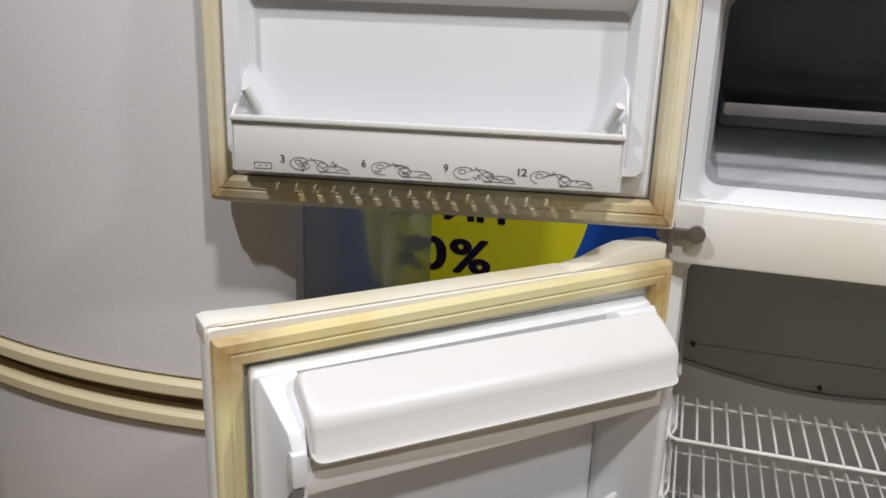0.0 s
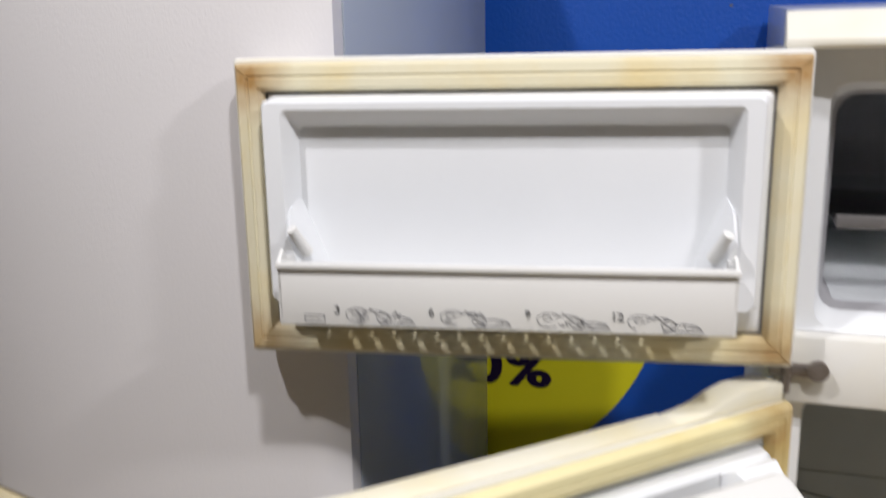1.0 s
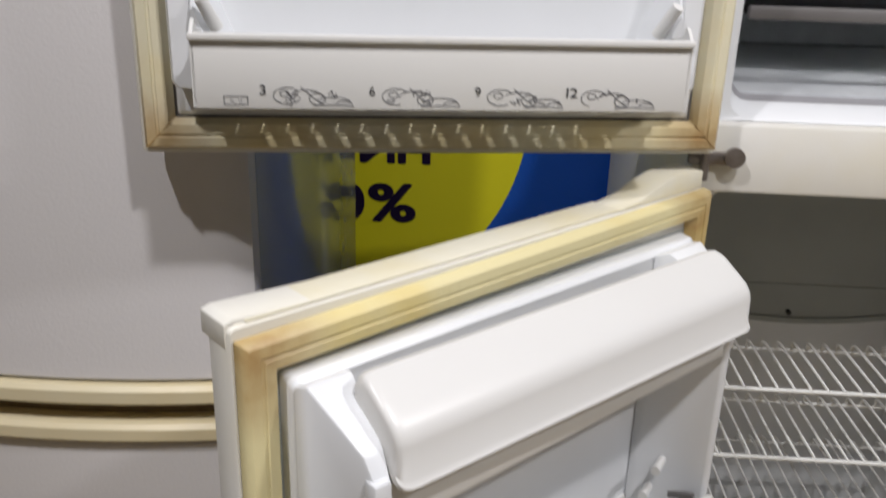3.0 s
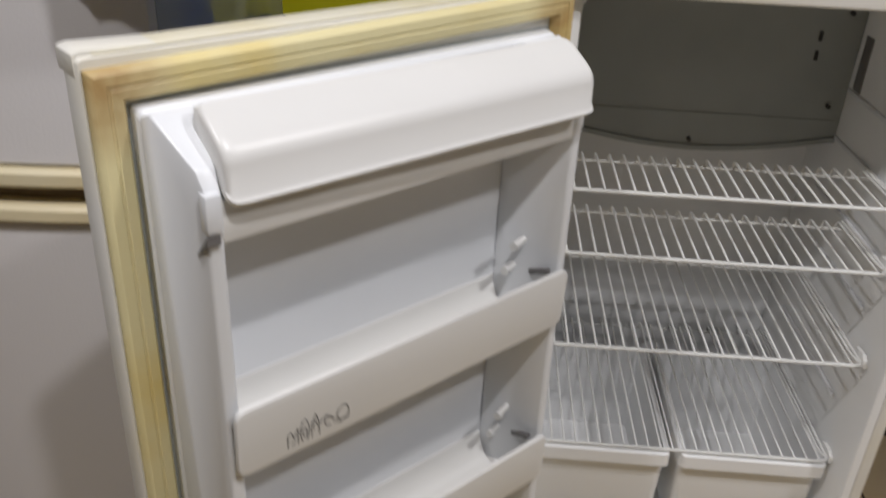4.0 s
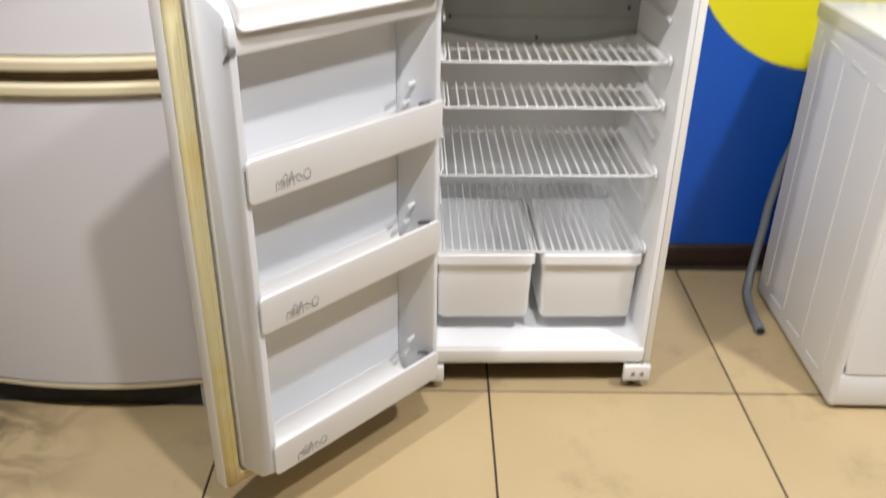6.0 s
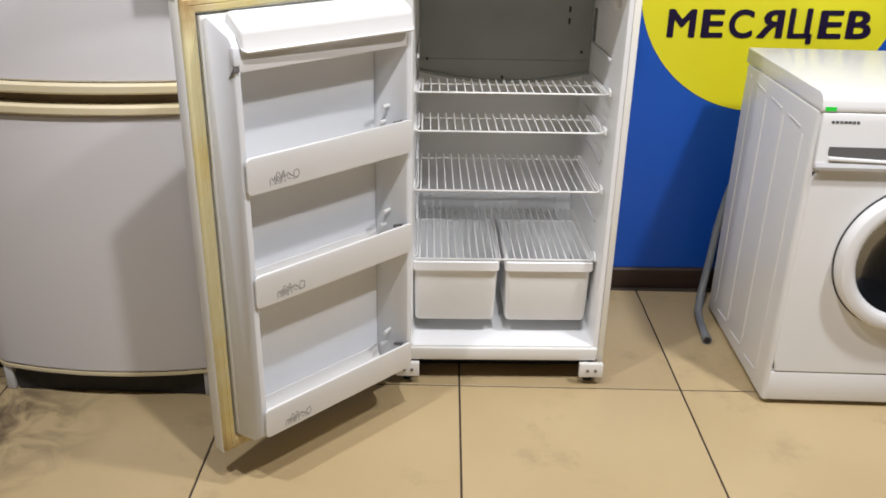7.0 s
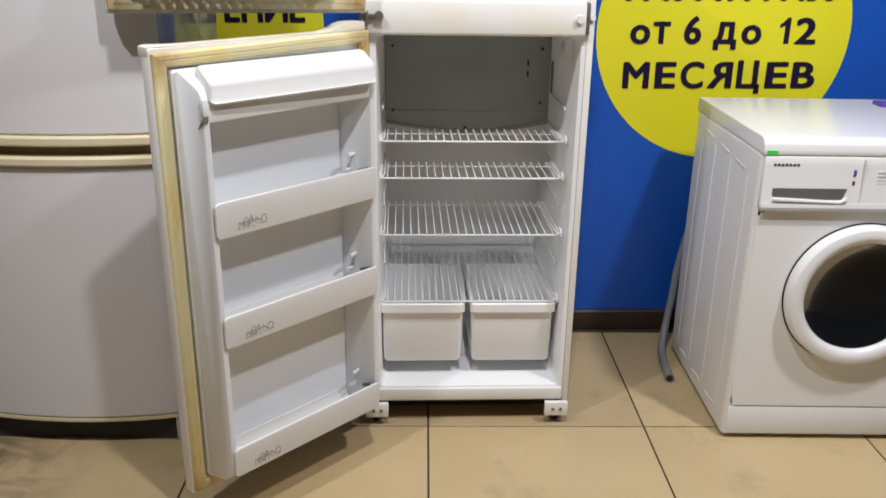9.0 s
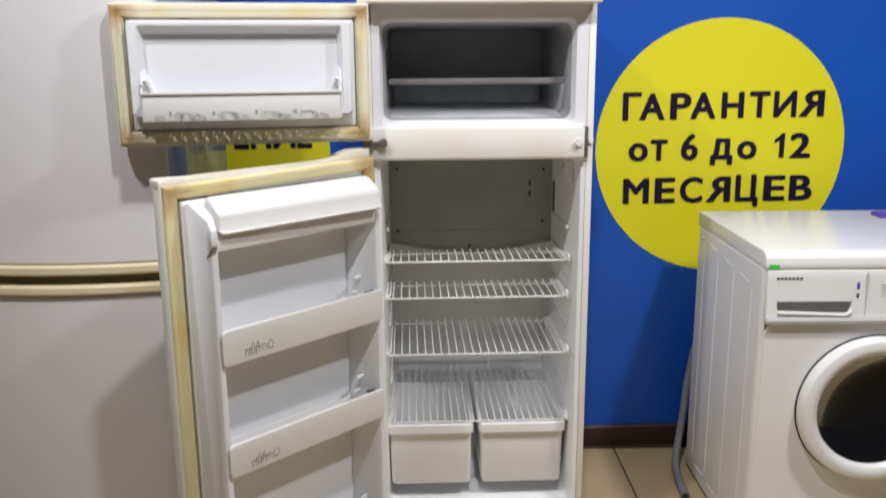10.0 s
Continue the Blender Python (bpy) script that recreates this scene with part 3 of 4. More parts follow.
# feet, hinge brackets and a dark block for the shade in the machine space under the floor
part("machine_space", box(X0 + 0.03, X1 - 0.03, YF + 0.09, YB - 0.03, 0.004, 0.071), DARK, fridge)
for x0, x1 in ((0.034, 0.098), (0.545, 0.612)):
    foot = part("hinge_bracket", box(x0, x1, YF - 0.022, YF - 0.0065, 0.028, 0.071, 0.003), WHITE, fridge, "white screwed corner bracket")
    for k in (0.35, 0.68):
        part("screw", rod((x0 + (x1 - x0) * k, YF - 0.022, 0.050), (x0 + (x1 - x0) * k, YF - 0.0245, 0.050), 0.0045, 10), STEEL, foot)
    part("foot", rod(((x0 + x1) / 2, YF + 0.02, 0), ((x0 + x1) / 2, YF + 0.02, 0.071), 0.014, 12), DARK, fridge)
hinge = part("middle_hinge", box(0.035, 0.092, YF - 0.027, YF - 0.0185, 1.128, 1.142, 0.002), STEEL, fridge, "rusty steel middle hinge")
part("hinge_screw", rod((0.083, YF - 0.027, 1.138), (0.083, YF - 0.034, 1.138), 0.011, 14), STEEL, hinge)
part("hinge_pin", rod((0.052, 1.205, 1.112), (0.052, 1.205, 1.150), 0.005, 10), STEEL, hinge)


# ---- door tools: x runs from the hinge to the free edge, y out of the inner face, z up
def gasket(x0, x1, z0, z1, y, wide=0.030):
    """A bellows seal: a ring with two ridges."""
    prof = [(0.0, 0.0), (0.001, 0.009), (0.004, 0.0128), (0.0125, 0.0138), (0.0135, 0.0124), (0.0155, 0.0124), (0.0165, 0.0138), (0.025, 0.0125), (0.029, 0.006), (wide, 0.0)]
    return loft([rrect(x0 + a, x1 - a, z0 + a, z1 - a, 0.001, y + h, 1) for a, h in prof])


def seal_corners(x0, x1, z0, z1, y, parent, at):
    """Grime that has gathered in the mitred corners of the seal."""
    for x, sx in ((x0, 1), (x1, -1)):
        for z, sz in ((z0, 1), (z1, -1)):
            bm = rod((x + sx * 0.003, y + 0.0142, z + sz * 0.003), (x + sx * 0.028, y + 0.0125, z + sz * 0.028), 0.0005, 6)
            part("grimy_seam", bm, GASKET_DIRT, parent, at=at, local=True)


def seal_gap(x0, x1, z0, z1, y, wide, shade, parent, at):
    """The shade and dirt between the seal and the inner panel, coloured as a ring."""
    bm = loft([rrect(x0, x1, z0, z1, 0.001, y, 1), rrect(x0 + wide, x1 - wide, z0 + wide, z1 - wide, 0.001, y, 1)])
    part("seal_gap", bm, shade, parent, "dark ring for the shade and dirt in the gap beside the seal", at=at, local=True)


def shell(x0, x1, z0, z1, y0, y1):
    """The outer skin of a door, its outer edges rounded."""
    return loft([rrect(x0 + 0.002, x1 - 0.002, z0 + 0.002, z1 - 0.002, 0.004, y1, 3), rrect(x0, x1, z0, z1, 0.005, y1 - 0.003, 3), rrect(x0, x1, z0, z1, 0.006, y0 + 0.012, 3),
                 rrect(x0 + 0.004, x1 - 0.004, z0 + 0.004, z1 - 0.004, 0.008, y0 + 0.003, 3), rrect(x0 + 0.013, x1 - 0.013, z0 + 0.013, z1 - 0.013, 0.010, y0, 3)], True, True)


random.seed(5)


def fish(x, z, w, h):
    """Loose strokes in the manner of a small outline drawing of food."""
    def curve(px, pz, rx, rz, a0, a1, n=12):
        return [(px + rx * math.cos(radians(a0 + (a1 - a0) * k / n)), pz + rz * math.sin(radians(a0 + (a1 - a0) * k / n))) for k in range(n + 1)]
    s = [curve(x + w * 0.18, z + h * 0.5, w * 0.17, h * 0.42, random.uniform(0, 60), random.uniform(250, 380)), curve(x + w * 0.42, z + h * 0.42, w * 0.2, h * 0.38, 10, random.uniform(150, 200)),
         curve(x + w * 0.55, z + h * 0.35, w * 0.10, h * 0.3, 0, 360), curve(x + w * 0.75, z + h * 0.15, w * 0.22, h * 0.3, 20, 160), [(x + w * 0.35, z + h * 0.95), (x + w * 0.5, z + h * 0.4), (x + w * 0.62, z + h * 0.1)],
         [(x + w * 0.5, z), (x + w * 0.72, z + h * 0.05), (x + w, z)], curve(x + w * 0.88, z + h * 0.1, w * 0.1, h * 0.15, 0, 180), curve(x + w * 0.15, z + h * 0.6, w * 0.06, h * 0.15, 0, 360, 8)]
    for k in range(5):
        px, pz = x + w * random.uniform(0.05, 0.7), z + h * random.uniform(0.1, 0.7)
        s.append([(px + w * random.uniform(0, 0.12), pz + h * random.uniform(-0.2, 0.25)) for _ in range(4)])
    return s


def food_row(x, z, w, h):
    """Bottle, jars and a fruit in outline."""
    def ring(px, pz, rx, rz, a0=0, a1=360, n=12):
        return [(px + rx * math.cos(radians(a0 + (a1 - a0) * k / n)), pz + rz * math.sin(radians(a0 + (a1 - a0) * k / n))) for k in range(n + 1)]
    return [[(x, z), (x, z + h * 0.55), (x + w * 0.06, z + h * 0.62), (x + w * 0.1, z + h * 0.3), (x + w * 0.16, z + h * 0.7), (x + w * 0.16, z)],
            ring(x + w * 0.27, z + h * 0.45, w * 0.07, h * 0.5, -60, 240), [(x + w * 0.38, z), (x + w * 0.38, z + h * 0.6), (x + w * 0.45, z + h), (x + w * 0.5, z + h * 0.55), (x + w * 0.5, z)],
            [(x + w * 0.5, z + h * 0.5), (x + w * 0.62, z + h * 0.72), (x + w * 0.72, z + h * 0.45), (x + w * 0.8, z + h * 0.35)], ring(x + w * 0.9, z + h * 0.5, w * 0.1, h * 0.33), [(x + w * 0.74, z + h * 0.2), (x + w * 0.85, z + h * 0.12), (x + w, z + h * 0.2)],
            ring(x + w * 0.27, z + h * 0.4, w * 0.035, h * 0.2), [(x + w * 0.05, z + h * 0.1), (x + w * 0.12, z + h * 0.15)], ring(x + w * 0.44, z + h * 0.4, w * 0.03, h * 0.25, 0, 200), ring(x + w * 0.66, z + h * 0.4, w * 0.07, h * 0.2, 0, 300)]


HINGE = Vector((0.029, 1.229, 0))

# ---- freezer door, swung far round
FA = 9.2
FD = pose(0.058, 1.185, 0, 0, 0, 180 + FA)
fdoor = part("freezer_door", shell(0.002, 0.588, 1.146, 1.470, -0.040, 0.0), YELLOWED, fridge, "white freezer door swung wide open", at=FD, local=True)
part("seal", gasket(0.006, 0.583, 1.152, 1.465, 0.0005), GASKET, fdoor, "yellowed rubber door seal", at=FD, local=True)
seal_corners(0.006, 0.583, 1.152, 1.465, 0.0005, fdoor, FD)
seal_gap(0.0358, 0.5532, 1.1818, 1.4352, 0.0012, 0.003, TRIM_AND_SHADE, fdoor, FD)
fl = loft([rrect(0.0385, 0.5505, 1.1845, 1.4325, 0.004, 0.0014), rrect(0.0415, 0.5490, 1.189, 1.4305, 0.008, 0.006), rrect(0.044, 0.5475, 1.2155, 1.4295, 0.008, 0.008), rrect(0.050, 0.547, 1.2165, 1.428, 0.008, 0.036), rrect(0.054, 0.544, 1.2175, 1.425, 0.008, 0.041),
           rrect(0.070, 0.526, 1.222, 1.418, 0.006, 0.041), rrect(0.073, 0.523, 1.224, 1.415, 0.006, 0.038), rrect(0.081, 0.515, 1.226, 1.399, 0.008, 0.014)], last=True)
part("inner_panel", fl, LINER, fdoor, "white moulded inner panel", at=FD, local=True)
bx0, bx1 = 0.080, 0.518
ear = [(0.040, 1.270), (0.074, 1.274), (0.084, 1.284), (0.092, 1.278), (0.097, 1.272), (0.097, 1.212), (0.040, 1.212)]
bin_bm = box(bx0, bx1, 0.0935, 0.097, 1.210, 1.272, 0.001)
box(bx0 - 0.001, bx1 + 0.001, 0.092, 0.1015, 1.268, 1.274, 0.0015, bm=bin_bm)
for x in (bx0, bx1 - 0.003):
    slab(ear, "x", x, x + 0.003, bm=bin_bm)
# slotted floor of the rack
box(bx0 + 0.003, bx1 - 0.003, 0.084, 0.0935, 1.2105, 1.2135, bm=bin_bm)
box(bx0 + 0.003, bx1 - 0.003, 0.0085, 0.020, 1.2105, 1.2135, bm=bin_bm)
edges = [bx0 + 0.003] + [v for k in range(15) for v in (0.150 + 0.02336 * k, 0.157 + 0.02336 * k)] + [bx1 - 0.003]
part("door_rack", bin_bm, BIN, fdoor, "white plastic door rack with drawings of frozen food", at=FD, local=True)
for a, b in zip(edges[::2], edges[1::2]):
    vane = slab([(a, 1.2135), (b, 1.2135), (b - 0.0028, 1.2065), (a - 0.0028, 1.2065)], "y", 0.0201, 0.0839)
    part("rack_slat", vane, BIN, fdoor, at=FD, local=True)
for x, sx in ((bx0 + 0.004, 1), (bx1 - 0.004, -1)):
    part("rack_clip", rod((x + sx * 0.001, 0.062, 1.300), (x + sx * 0.012, 0.046, 1.272), 0.0055, 12, r2=0.0065), BIN, fdoor, at=FD, local=True)
    wedge = loft([[(x - sx * 0.010, y, 1.218), (x + sx * foot, y, 1.218), (x + sx * foot, y, 1.262), (x + sx * tip, y, peak), (x - sx * 0.010, y, peak - 0.004)] for y, foot, tip, peak in ((0.0125, 0.024, -0.003, 1.330), (0.036, 0.014, -0.006, 1.318), (0.050, 0.003, -0.008, 1.290))], True, True)
    part("rack_stop", wedge, LINER, fdoor, at=FD, local=True)
draw = []
for x, n in ((0.459, "3"), (0.365, "6"), (0.272, "9"), (0.187, "12")):
    draw += fish(-(x - 0.008), 1.2135, 0.070, 0.017)
    for num in words(n, 0.0050 * len(n), 0.0085):
        num.transform(pose(x + 0.0025 * len(n), 0.0971, 1.2225, 0, 0, 180))
        part("number", num, GREY_PRINT, fdoor, "small black number", at=FD, local=True, smooth=False)
ref = -0.492
draw += [[(ref, 1.214), (ref + 0.020, 1.214), (ref + 0.020, 1.221), (ref, 1.221), (ref, 1.214)], [(ref + 0.005, 1.2175), (ref + 0.008, 1.2175)], [(ref + 0.012, 1.2175), (ref + 0.015, 1.2175)]]
bm = scribble(draw, 0, 0.0007)
for v in bm.verts:
    v.co = Vector((-v.co.x, 0.0971 + v.co.y, v.co.z))
tagged(part("print", bm, FAINT_PRINT, fdoor, "thin black line drawings of frozen food", at=FD, local=True, smooth=False), kind="stuff")

# ---- lower door, half open
LA = 44.5
LD = pose(*HINGE, 0, 0, 180 + LA)
ldoor = part("lower_door", shell(0.006, 0.5745, 0.078, 1.106, 0.0, 0.040), YELLOWED, fridge, "white refrigerator door standing open", at=LD, local=True)


def lift(bm, z_from, rise):
    """The hinge end of the door's upper edge stands a little higher than its free end."""
    for v in bm.verts:
        if v.co.z > z_from:
            v.co.z += rise * (0.571 - v.co.x) / 0.563
    return bm


part("seal", lift(gasket(0.006, 0.571, 0.086, 1.096, 0.0405), 0.9, 0.010), GASKET_LOW, ldoor, "yellowed rubber door seal", at=LD, local=True)


def inner(bm):
    """Fits the mouldings of the inner face to the width and depth between the seals."""
    for v in bm.verts:
        v.co.x = 0.0754 + (v.co.x - 0.112) * 1.078
        v.co.y = 0.060 + (v.co.y - 0.060) * 0.88 if v.co.y > 0.060 else v.co.y
    return bm


seal_gap(0.0358, 0.5412, 0.1158, 1.0660, 0.0412, 0.004, PLATE_AND_SHADE, ldoor, LD)
ll = loft([rrect(0.0395, 0.5375, 0.1195, 1.0625, 0.004, 0.0414), rrect(0.043, 0.5385, 0.120, 1.063, 0.008, 0.058), rrect(0.050, 0.537, 0.126, 1.058, 0.008, 0.062), rrect(0.112, 0.506, 0.132, 1.053, 0.008, 0.060)], last=True)
part("inner_panel", ll, LINER, ldoor, "white moulded inner panel", at=LD, local=True)


def cheek(inside, outside, base_in, base_out, drop=0.0):
    """A side wall of the door's inner panel, wider at its foot, its top cut aslant."""
    prof = [(0.0605, 0.124), (0.0605, 1.059 - drop), (0.076, 1.064 - drop), (0.136, 1.031), (0.150, 1.010), (0.150, 0.980), (0.146, 0.970), (0.150, 0.172), (0.146, 0.150), (0.115, 0.128)]
    mix = lambda a, b, y: a + (b - a) * (y - 0.06) / 0.09
    own = loft([[(mix(base_in, inside, y), y, z) for y, z in prof], [(mix(base_out, outside, y), y, z) for y, z in prof]], True, True)
    bmesh.ops.recalc_face_normals(own, faces=own.faces)
    bmesh.ops.bevel(own, geom=own.edges[:], offset=0.003, segments=2, profile=0.5, affect="EDGES")
    return inner(own)


part("cheek", cheek(0.118, 0.109, 0.150, 0.086), LINER, ldoor, at=LD, local=True)
part("cheek", cheek(0.516, 0.528, 0.500, 0.5415), LINER, ldoor, at=LD, local=True)
# The tab's cast shadow, put in as a thin dark wedge.
part("cheek_notch", inner(slab([(0.118, 0.945), (0.1512, 0.979), (0.1512, 0.970)], "x", 0.520, 0.5312)), TRIM_AND_SHADE, ldoor, "dark wedge standing for the shadow under the tab", at=LD, local=True)
part("cheek_tab", inner(box(0.517, 0.531, 0.138, 0.153, 0.980, 1.015, 0.003)), LINER, ldoor, at=LD, local=True)
lid_prof = [(0.090, 1.051), (0.091, 1.065), (0.095, 1.071), (0.102, 1.0735), (0.112, 1.071), (0.136, 1.056), (0.145, 1.050), (0.151, 1.043), (0.154, 1.035), (0.155, 1.009), (0.159, 1.004), (0.155, 1.000), (0.149, 1.004)]


def lid_ring(x, size):
    """The lid's section at x, drawn in towards its middle at the rounded ends; it stands off a little at the hinge side."""
    off = 0.014 * (0.515 - x) / 0.403
    return [(x, 0.122 + (y - 0.122) * size + off, 1.035 + (z - 1.035) * size) for y, z in lid_prof]


lid_rings = [(0.0, 0.80), (0.0015, 0.90), (0.004, 0.96), (0.008, 0.99), (0.013, 1.0)]
part("dairy_lid", inner(loft([lid_ring(0.1165 + a, s) for a, s in lid_rings] + [lid_ring(0.513 - a, s) for a, s in reversed(lid_rings)], True, True)), BIN, ldoor, "white flap over the dairy shelf", at=LD, local=True)
part("dairy_front", inner(box(0.119, 0.515, 0.139, 0.144, 0.966, 1.004, 0.001)), BIN, ldoor, at=LD, local=True)
part("dairy_floor", inner(box(0.119, 0.515, 0.062, 0.1385, 0.966, 0.970)), BIN, ldoor, at=LD, local=True)


def door_bin(z0, z1):
    """A door bin: a front with rounded corners over a moulded ledge, its end clipped to the door by pegs, a dark slab
    for the shadow line.
    """
    x0, x1 = 0.112, 0.514
    bm = loft([rrect(x0, 0.5245, z0, z1 + 0.002, 0.010, 0.151, 5), rrect(x0, 0.5245, z0, z1 + 0.002, 0.010, 0.1550, 5), rrect(x0 + 0.0007, 0.5238, z0 + 0.0007, z1 + 0.0013, 0.010, 0.1566, 5),
               rrect(x0 + 0.0025, 0.522, z0 + 0.0025, z1 - 0.0005, 0.009, 0.1572, 5)], True, True)
    for v in bm.verts:
        v.co.y += 0.003 * (v.co.z - z0) / (z1 - z0)
    box(0.123, x1, 0.0605, 0.1505, z0, z0 + 0.004, bm=bm)
    # the back of the ledge curves up into the door
    cove = [(0.0605, z0 + 0.004)] + [(0.0625 + 0.040 * (1 - math.cos(a)), z0 + 0.046 - 0.042 * math.sin(a)) for a in [math.pi / 2 * k / 6 for k in range(7)]][::-1] + [(0.0605, z0 + 0.046)]
    slab(cove, "x", 0.150, 0.503, bm=bm)
    ob = part("door_bin", inner(bm), BIN, ldoor, "white plastic door bin with line drawings", at=LD, local=True)
    for y, zz in ((0.085, 0.012), (0.098, 0.050)):
        part("peg", inner(rod((0.135, y, z1 - 0.022 + zz), (0.162, y + 0.012, z1 - 0.020 + zz), 0.0042, 10, r2=0.0055)), BIN, ldoor, at=LD, local=True)
    # Shadow line behind the bin, built as a sloping dark slab.
    part("bin_stop", inner(slab([(0.072, z1 - 0.030), (0.142, z1 - 0.006), (0.142, z1 + 0.001), (0.072, z1 - 0.022)], "x", 0.127, 0.1325)), TRIM_AND_SHADE, ldoor, "dark slab standing for the shadow line behind the bin", at=LD, local=True)
    bm = scribble(food_row(-0.476, (z0 + z1) / 2 - 0.027, 0.066, 0.027), 0, 0.0009)
    for v in bm.verts:
        v.co = Vector((-v.co.x, 0.1573 + 0.003 * (v.co.z - z0) / (z1 - z0) + v.co.y, v.co.z))
    tagged(part("print", inner(bm), GREY_PRINT, ldoor, "thin black line drawings of bottles and fruit", at=LD, local=True, smooth=False), kind="stuff")
    return ob


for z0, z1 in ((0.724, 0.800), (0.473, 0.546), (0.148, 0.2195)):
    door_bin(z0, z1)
part("top_trim", box(0.150, 0.560, 0.004, 0.0385, 1.1064, 1.1078, 0.0006), AGED, ldoor, "yellowed trim along the door's upper edge", at=LD, local=True)
# hinge cover on top of the lower door, and the cap on its free corner
cover = [(0.010, 1.1062), (0.010, 1.1255), (0.030, 1.1280), (0.068, 1.1270), (0.092, 1.1210), (0.118, 1.1120), (0.160, 1.1062)]
part("hinge_cover", slab(cover, "y", 0.006, 0.0395, 0.0015), AGED, ldoor, "yellowed plastic hinge cover", at=LD, local=True)
part("corner_cap", slab([(0.470, 1.1062), (0.520, 1.1084), (0.568, 1.1105), (0.5755, 1.1080), (0.5755, 1.0900), (0.572, 1.0900), (0.572, 1.1062)], "y", 0.002, 0.037, 0.001), YELLOWED, ldoor, "white plastic corner cap", at=LD, local=True)

# ---------------------------------------------------------------- washing machine
WM = pose(1.035, 1.130, 0, 0, 0, -2.3)
washer = thing("washing_machine", WM, "white front-loading washing machine beside the open fridge", "washing machine")
body_bm = loft([rrect(0.012, 0.583, 0.015, 0.817, 0.006, 0.0026), rrect(0.006, 0.589, 0.013, 0.818, 0.006, 0.0048), rrect(0.0018, 0.5932, 0.012, 0.8182, 0.006, 0.0100), rrect(0.0, 0.595, 0.012, 0.8182, 0.006, 0.018), rrect(0.0, 0.595, 0.012, 0.8182, 0.006, 0.550)], last=True)
part("body", body_bm, WASHER, washer, at=WM, local=True)
CX, CZ = 0.306, 0.446


def holed_panel(x0, x1, z0, z1, r, y0, y1, n=72):
    """A front plate with a round opening."""
    ring, rect = [], []
    for k in range(n):
        a = 2 * math.pi * k / n
        c, s = math.cos(a), math.sin(a)
        f = min((x1 - CX) / c if c > 1e-6 else (x0 - CX) / c if c < -1e-6 else 9, (z1 - CZ) / s if s > 1e-6 else (z0 - CZ) / s if s < -1e-6 else 9)
        ring.append((CX + r * c, CZ + r * s))
        rect.append((CX + f * c, CZ + f * s))
    return loft([[(x, y, z) for x, z in o] for o, y in ((rect, y1), (rect, y0 + 0.003), ([(CX + (x - CX) * 0.99, CZ + (z - CZ) * 0.99) for x, z in rect], y0), (ring, y0), (ring, y1))])


part("front_panel", holed_panel(0.0105, 0.5845, 0.105, 0.6788, 0.165, 0.0, 0.0115), WASHER, washer, at=WM, local=True)
part("plinth", box(0.0095, 0.5855, 0.001, 0.0115, 0.016, 0.103, 0.003), WASHER, washer, at=WM, local=True)
part("seam_strip", box(0.0115, 0.5835, 0.004, 0.0122, 0.098, 0.110), WASHER_TRIM, washer, at=WM, local=True)
part("seam_strip", box(0.0115, 0.5835, 0.004, 0.0122, 0.670, 0.6795), WASHER_TRIM, washer, at=WM, local=True)
top = [(-0.003, 0.8186), (-0.004, 0.830), (-0.001, 0.847), (0.006, 0.856), (0.016, 0.861), (0.030, 0.8625), (0.572, 0.8625), (0.576, 0.858), (0.576, 0.8186)]
part("worktop", slab(top, "x", 0.0015, 0.5935, 0.0035), WASHER, washer, "white lid plate", at=WM, local=True)
panel = slab([(0.0115, 0.679), (-0.010, 0.681), (-0.016, 0.690), (-0.012, 0.700), (-0.0060, 0.795), (-0.0040, 0.8175), (0.0115, 0.8175)], "x", 0.007, 0.588, 0.004)
cp = part("control_panel", panel, WASHER, washer, "white control panel with a silvery lower lip", at=WM, local=True)
part("panel_lip", slab([(-0.0165, 0.680), (-0.0185, 0.688), (-0.0145, 0.698), (-0.0105, 0.690)], "x", 0.008, 0.587), WASHER_TRIM, cp, at=WM, local=True)
# No hollow here: the recess's shade is the slab's dark colour.
dz = slab([(0.034, 0.737), (0.034, 0.719), (0.038, 0.714), (0.205, 0.706), (0.214, 0.711), (0.222, 0.737)], "y", -0.0115, -0.004)
part("detergent_drawer", dz, SLOT, cp, "dark grey slab for the shaded finger recess of the detergent drawer", at=WM, local=True)
part("drawer_lip", slab([(0.036, 0.7125), (0.205, 0.7045), (0.216, 0.7095), (0.222, 0.716), (0.224, 0.706), (0.210, 0.698), (0.036, 0.704)], "y", -0.0175, -0.0095, 0.002), WASHER, cp, "bright rounded lip of the detergent drawer", at=WM, local=True)
part("panel_seam", box(0.256, 0.2575, -0.0125, -0.002, 0.700, 0.812), WASHER_TRIM, cp, at=WM, local=True)
for k in range(7):
    part("logo_bar", box(0.030 + 0.0098 * k, 0.0365 + 0.0098 * k, -0.0074, -0.003, 0.7935, 0.799), GREY_PRINT, cp, at=WM, local=True)
part("print_mark", box(0.233, 0.240, -0.0085, -0.004, 0.768, 0.785), VIOLET, cp, at=WM, local=True)
part("print_mark", box(0.233, 0.239, -0.010, -0.005, 0.746, 0.757), GREY_PRINT, cp, at=WM, local=True)
for k in range(4):
    part("print_mark", box(0.295, 0.335, -0.009, -0.005, 0.748 + 0.01 * k, 0.752 + 0.01 * k), WASHER_TRIM, cp, at=WM, local=True)
part("price_sticker", box(0.010, 0.036, -0.0046, -0.0030, 0.8215, 0.8315), GREEN, washer, "small bright green sticker", at=WM, local=True)
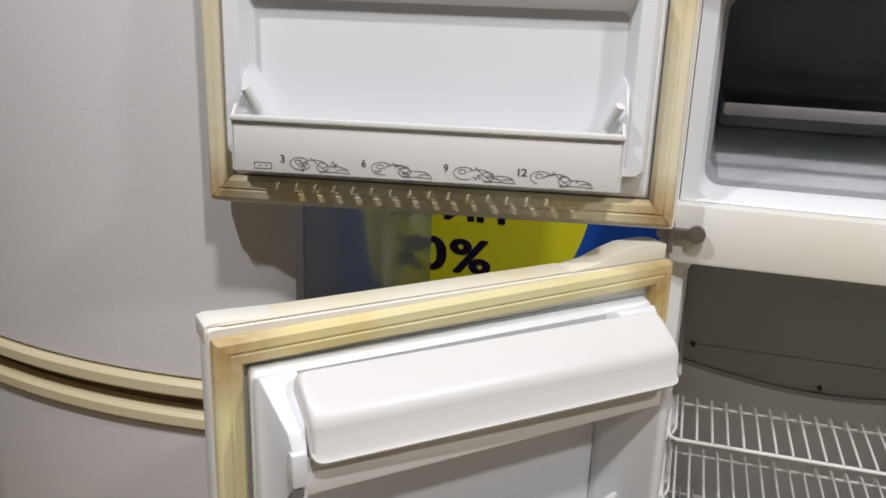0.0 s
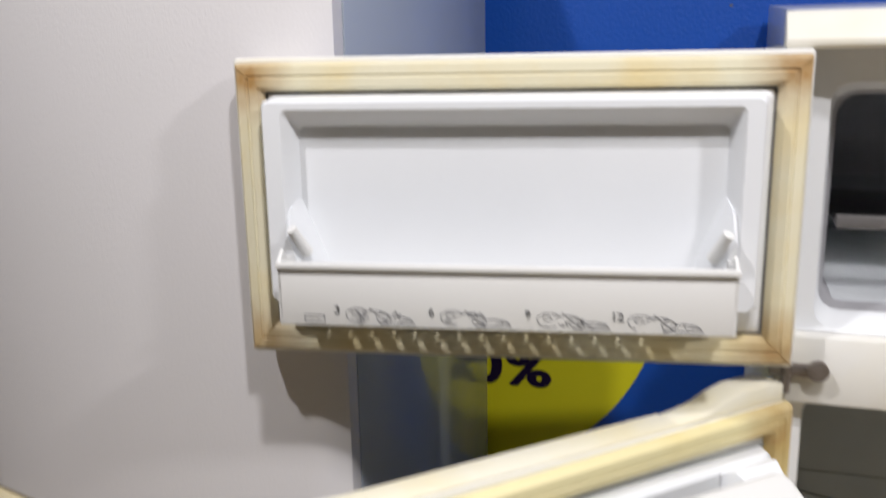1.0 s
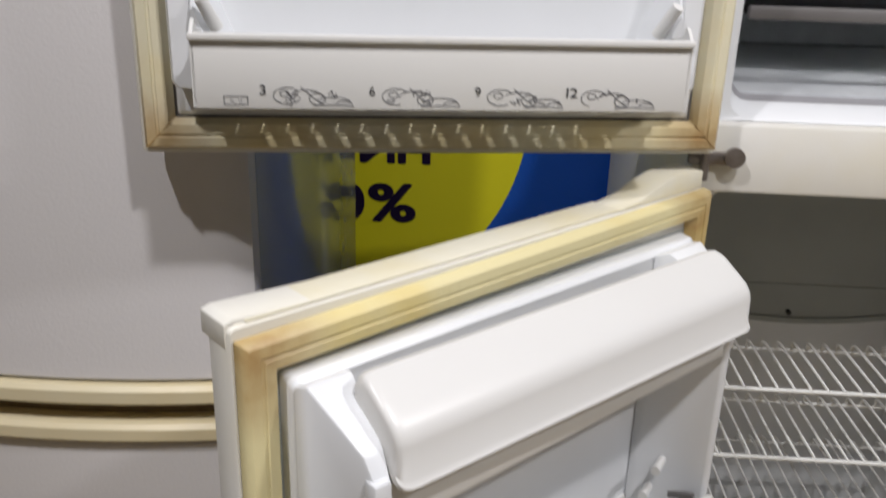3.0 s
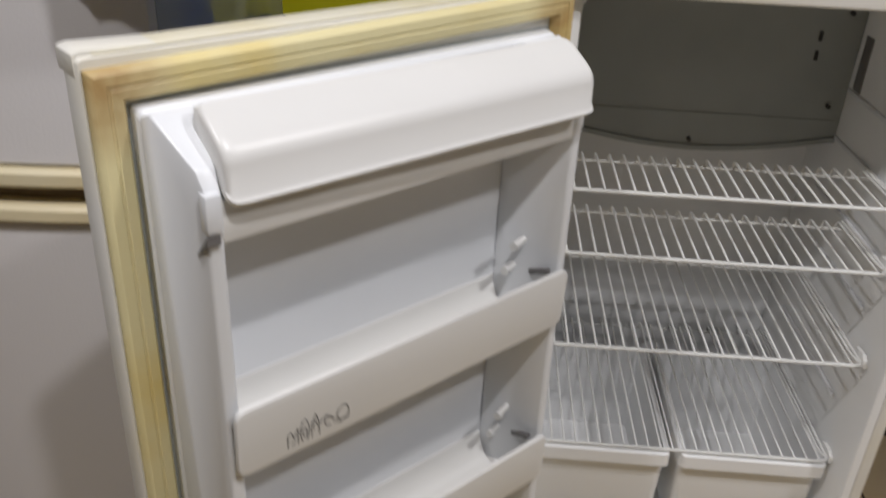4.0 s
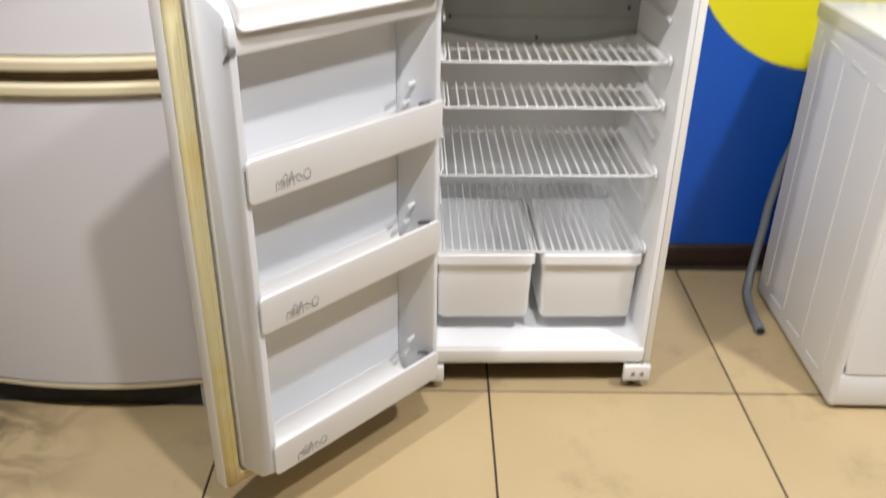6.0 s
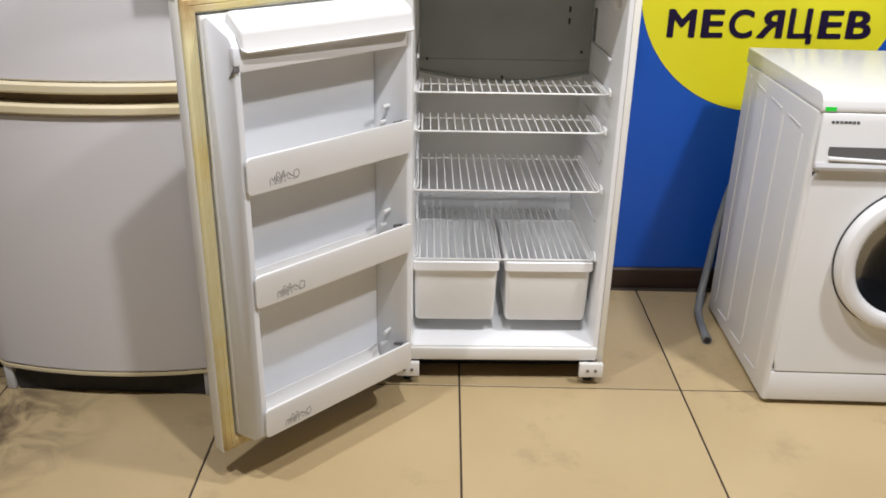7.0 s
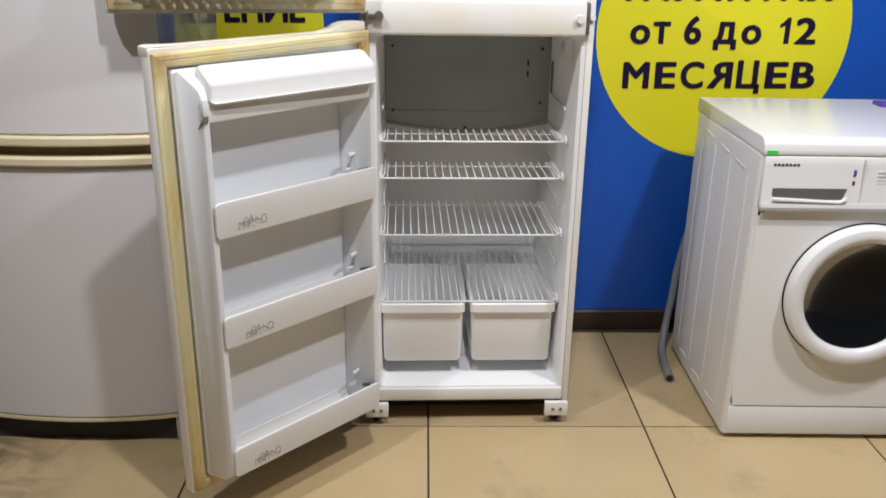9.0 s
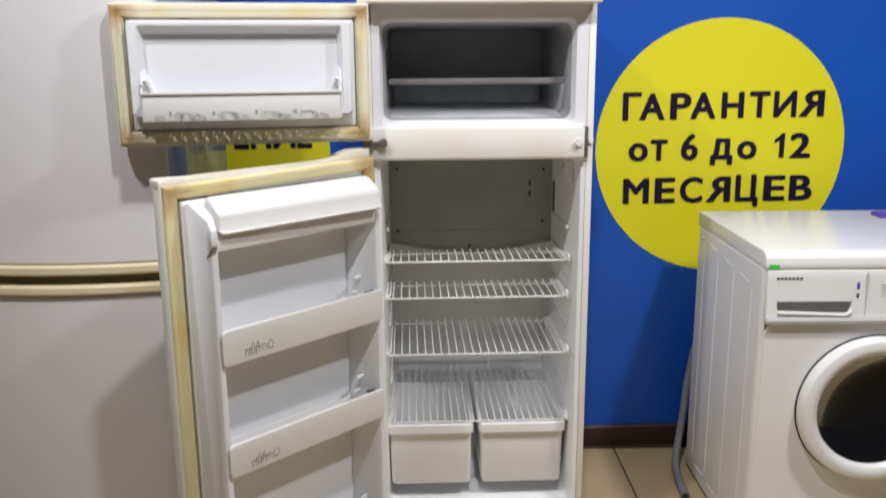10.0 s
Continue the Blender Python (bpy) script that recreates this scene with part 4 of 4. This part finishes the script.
# pressed outlines of the side
for y0, y1, z1 in ((0.075, 0.195, 0.745), (0.215, 0.335, 0.755), (0.355, 0.475, 0.765), (0.485, 0.535, 0.775)):
    part("side_ridge", tube([(0.0008, y0, z1), (0.0008, y0, 0.070), (0.0008, y0 + 0.012, 0.058), (0.0008, y1 - 0.02, 0.052)], 0.0034, 6), WASHER, washer, at=WM, local=True)
    part("side_ridge", tube([(0.0008, y0 + 0.02, z1 + 0.012), (0.0008, y1 - 0.02, z1 + 0.02)], 0.0034, 6), WASHER, washer, at=WM, local=True)


def disc_ring(cx, cz, prof, n=64):
    """Turned about the y axis: prof gives radius and y."""
    return loft([[(cx + r * math.cos(2 * math.pi * k / n), y, cz + r * math.sin(2 * math.pi * k / n)) for k in range(n)] for r, y in prof])


wd = part("porthole_door", disc_ring(CX, CZ, [(0.196, -0.002), (0.195, -0.022), (0.189, -0.034), (0.174, -0.039), (0.160, -0.036), (0.152, -0.028), (0.148, -0.010)]), WASHER, washer, "white ring of the washer door", at=WM, local=True)
part("door_seam", disc_ring(CX, CZ, [(0.1995, -0.0004), (0.1995, -0.003), (0.1965, -0.004)]), RUBBER, washer, at=WM, local=True)
part("glass_bowl", disc_ring(CX, CZ, [(0.1485, -0.020), (0.136, -0.014), (0.112, -0.004), (0.06, 0.006), (0.001, 0.008)]), GLASS, wd, "dark glass bowl", at=WM, local=True)
part("rubber_cuff", disc_ring(CX, CZ, [(0.153, -0.008), (0.164, 0.004), (0.160, 0.05), (0.145, 0.09)]), RUBBER, washer, at=WM, local=True)
part("drum", disc_ring(CX, CZ, [(0.145, 0.09), (0.21, 0.10), (0.22, 0.12), (0.22, 0.38), (0.21, 0.40), (0.001, 0.41)]), DRUM, washer, "steel drum behind the glass", at=WM, local=True)

tag = solid("violet_label", box(1.555, 1.620, 1.545, 1.600, 0.8627, 0.8745, 0.002), VIOLET, "small violet packet lying on the washing machine", "packet", m=pose(1.587, 1.57, 0.8627))

# drain hose hanging down beside the washer
pts = [(1.130, 1.800, 0.46), (1.098, 1.785, 0.36), (1.070, 1.755, 0.255), (1.056, 1.728, 0.185), (1.040, 1.705, 0.115), (1.023, 1.676, 0.058), (1.008, 1.636, 0.024), (0.997, 1.570, 0.0145), (0.985, 1.470, 0.0140)]
hp = thing("drain_hose", pose(0.99, 1.50, 0), "grey corrugated drain hose lying on the tiles", "hose")
part("pipe", tube(pts, 0.0125, 12), HOSE, hp)
part("end_collar", rod((0.986, 1.474, 0.0145), (0.983, 1.452, 0.0145), 0.0145, 12), HOSE, hp)
# Dark disc for the shade inside the hose's mouth.
part("open_end", rod((0.9832, 1.453, 0.0145), (0.9828, 1.4512, 0.0145), 0.0105, 12), RUBBER, hp)

# ---------------------------------------------------------------- floor tiles
floor = solid("floor", box(-2.2, 3.0, -3.5, WALL_Y, -0.10, -0.004), GROUT, "beige tiled shop floor with dark joints", "floor", "structure")
STEP, GAP = 0.622, 0.005
LAY = pose(0.211, 1.212, 0, 0, 0, -1.4)
tile_bm = box(-STEP / 2 + GAP / 2, STEP / 2 - GAP / 2, -STEP / 2 + GAP / 2, STEP / 2 - GAP / 2, -0.0035, 0.0, 0.0012, 1)
tile_mesh = finish("tile", tile_bm, TILE)
for i in range(-3, 6):
    for j in range(-7, 2):
        o = new("tile", tile_mesh)
        o.parent = floor
        o.matrix_basis = LAY @ Matrix.Translation((STEP * (i - 0.5), STEP * (j - 0.5), 0))
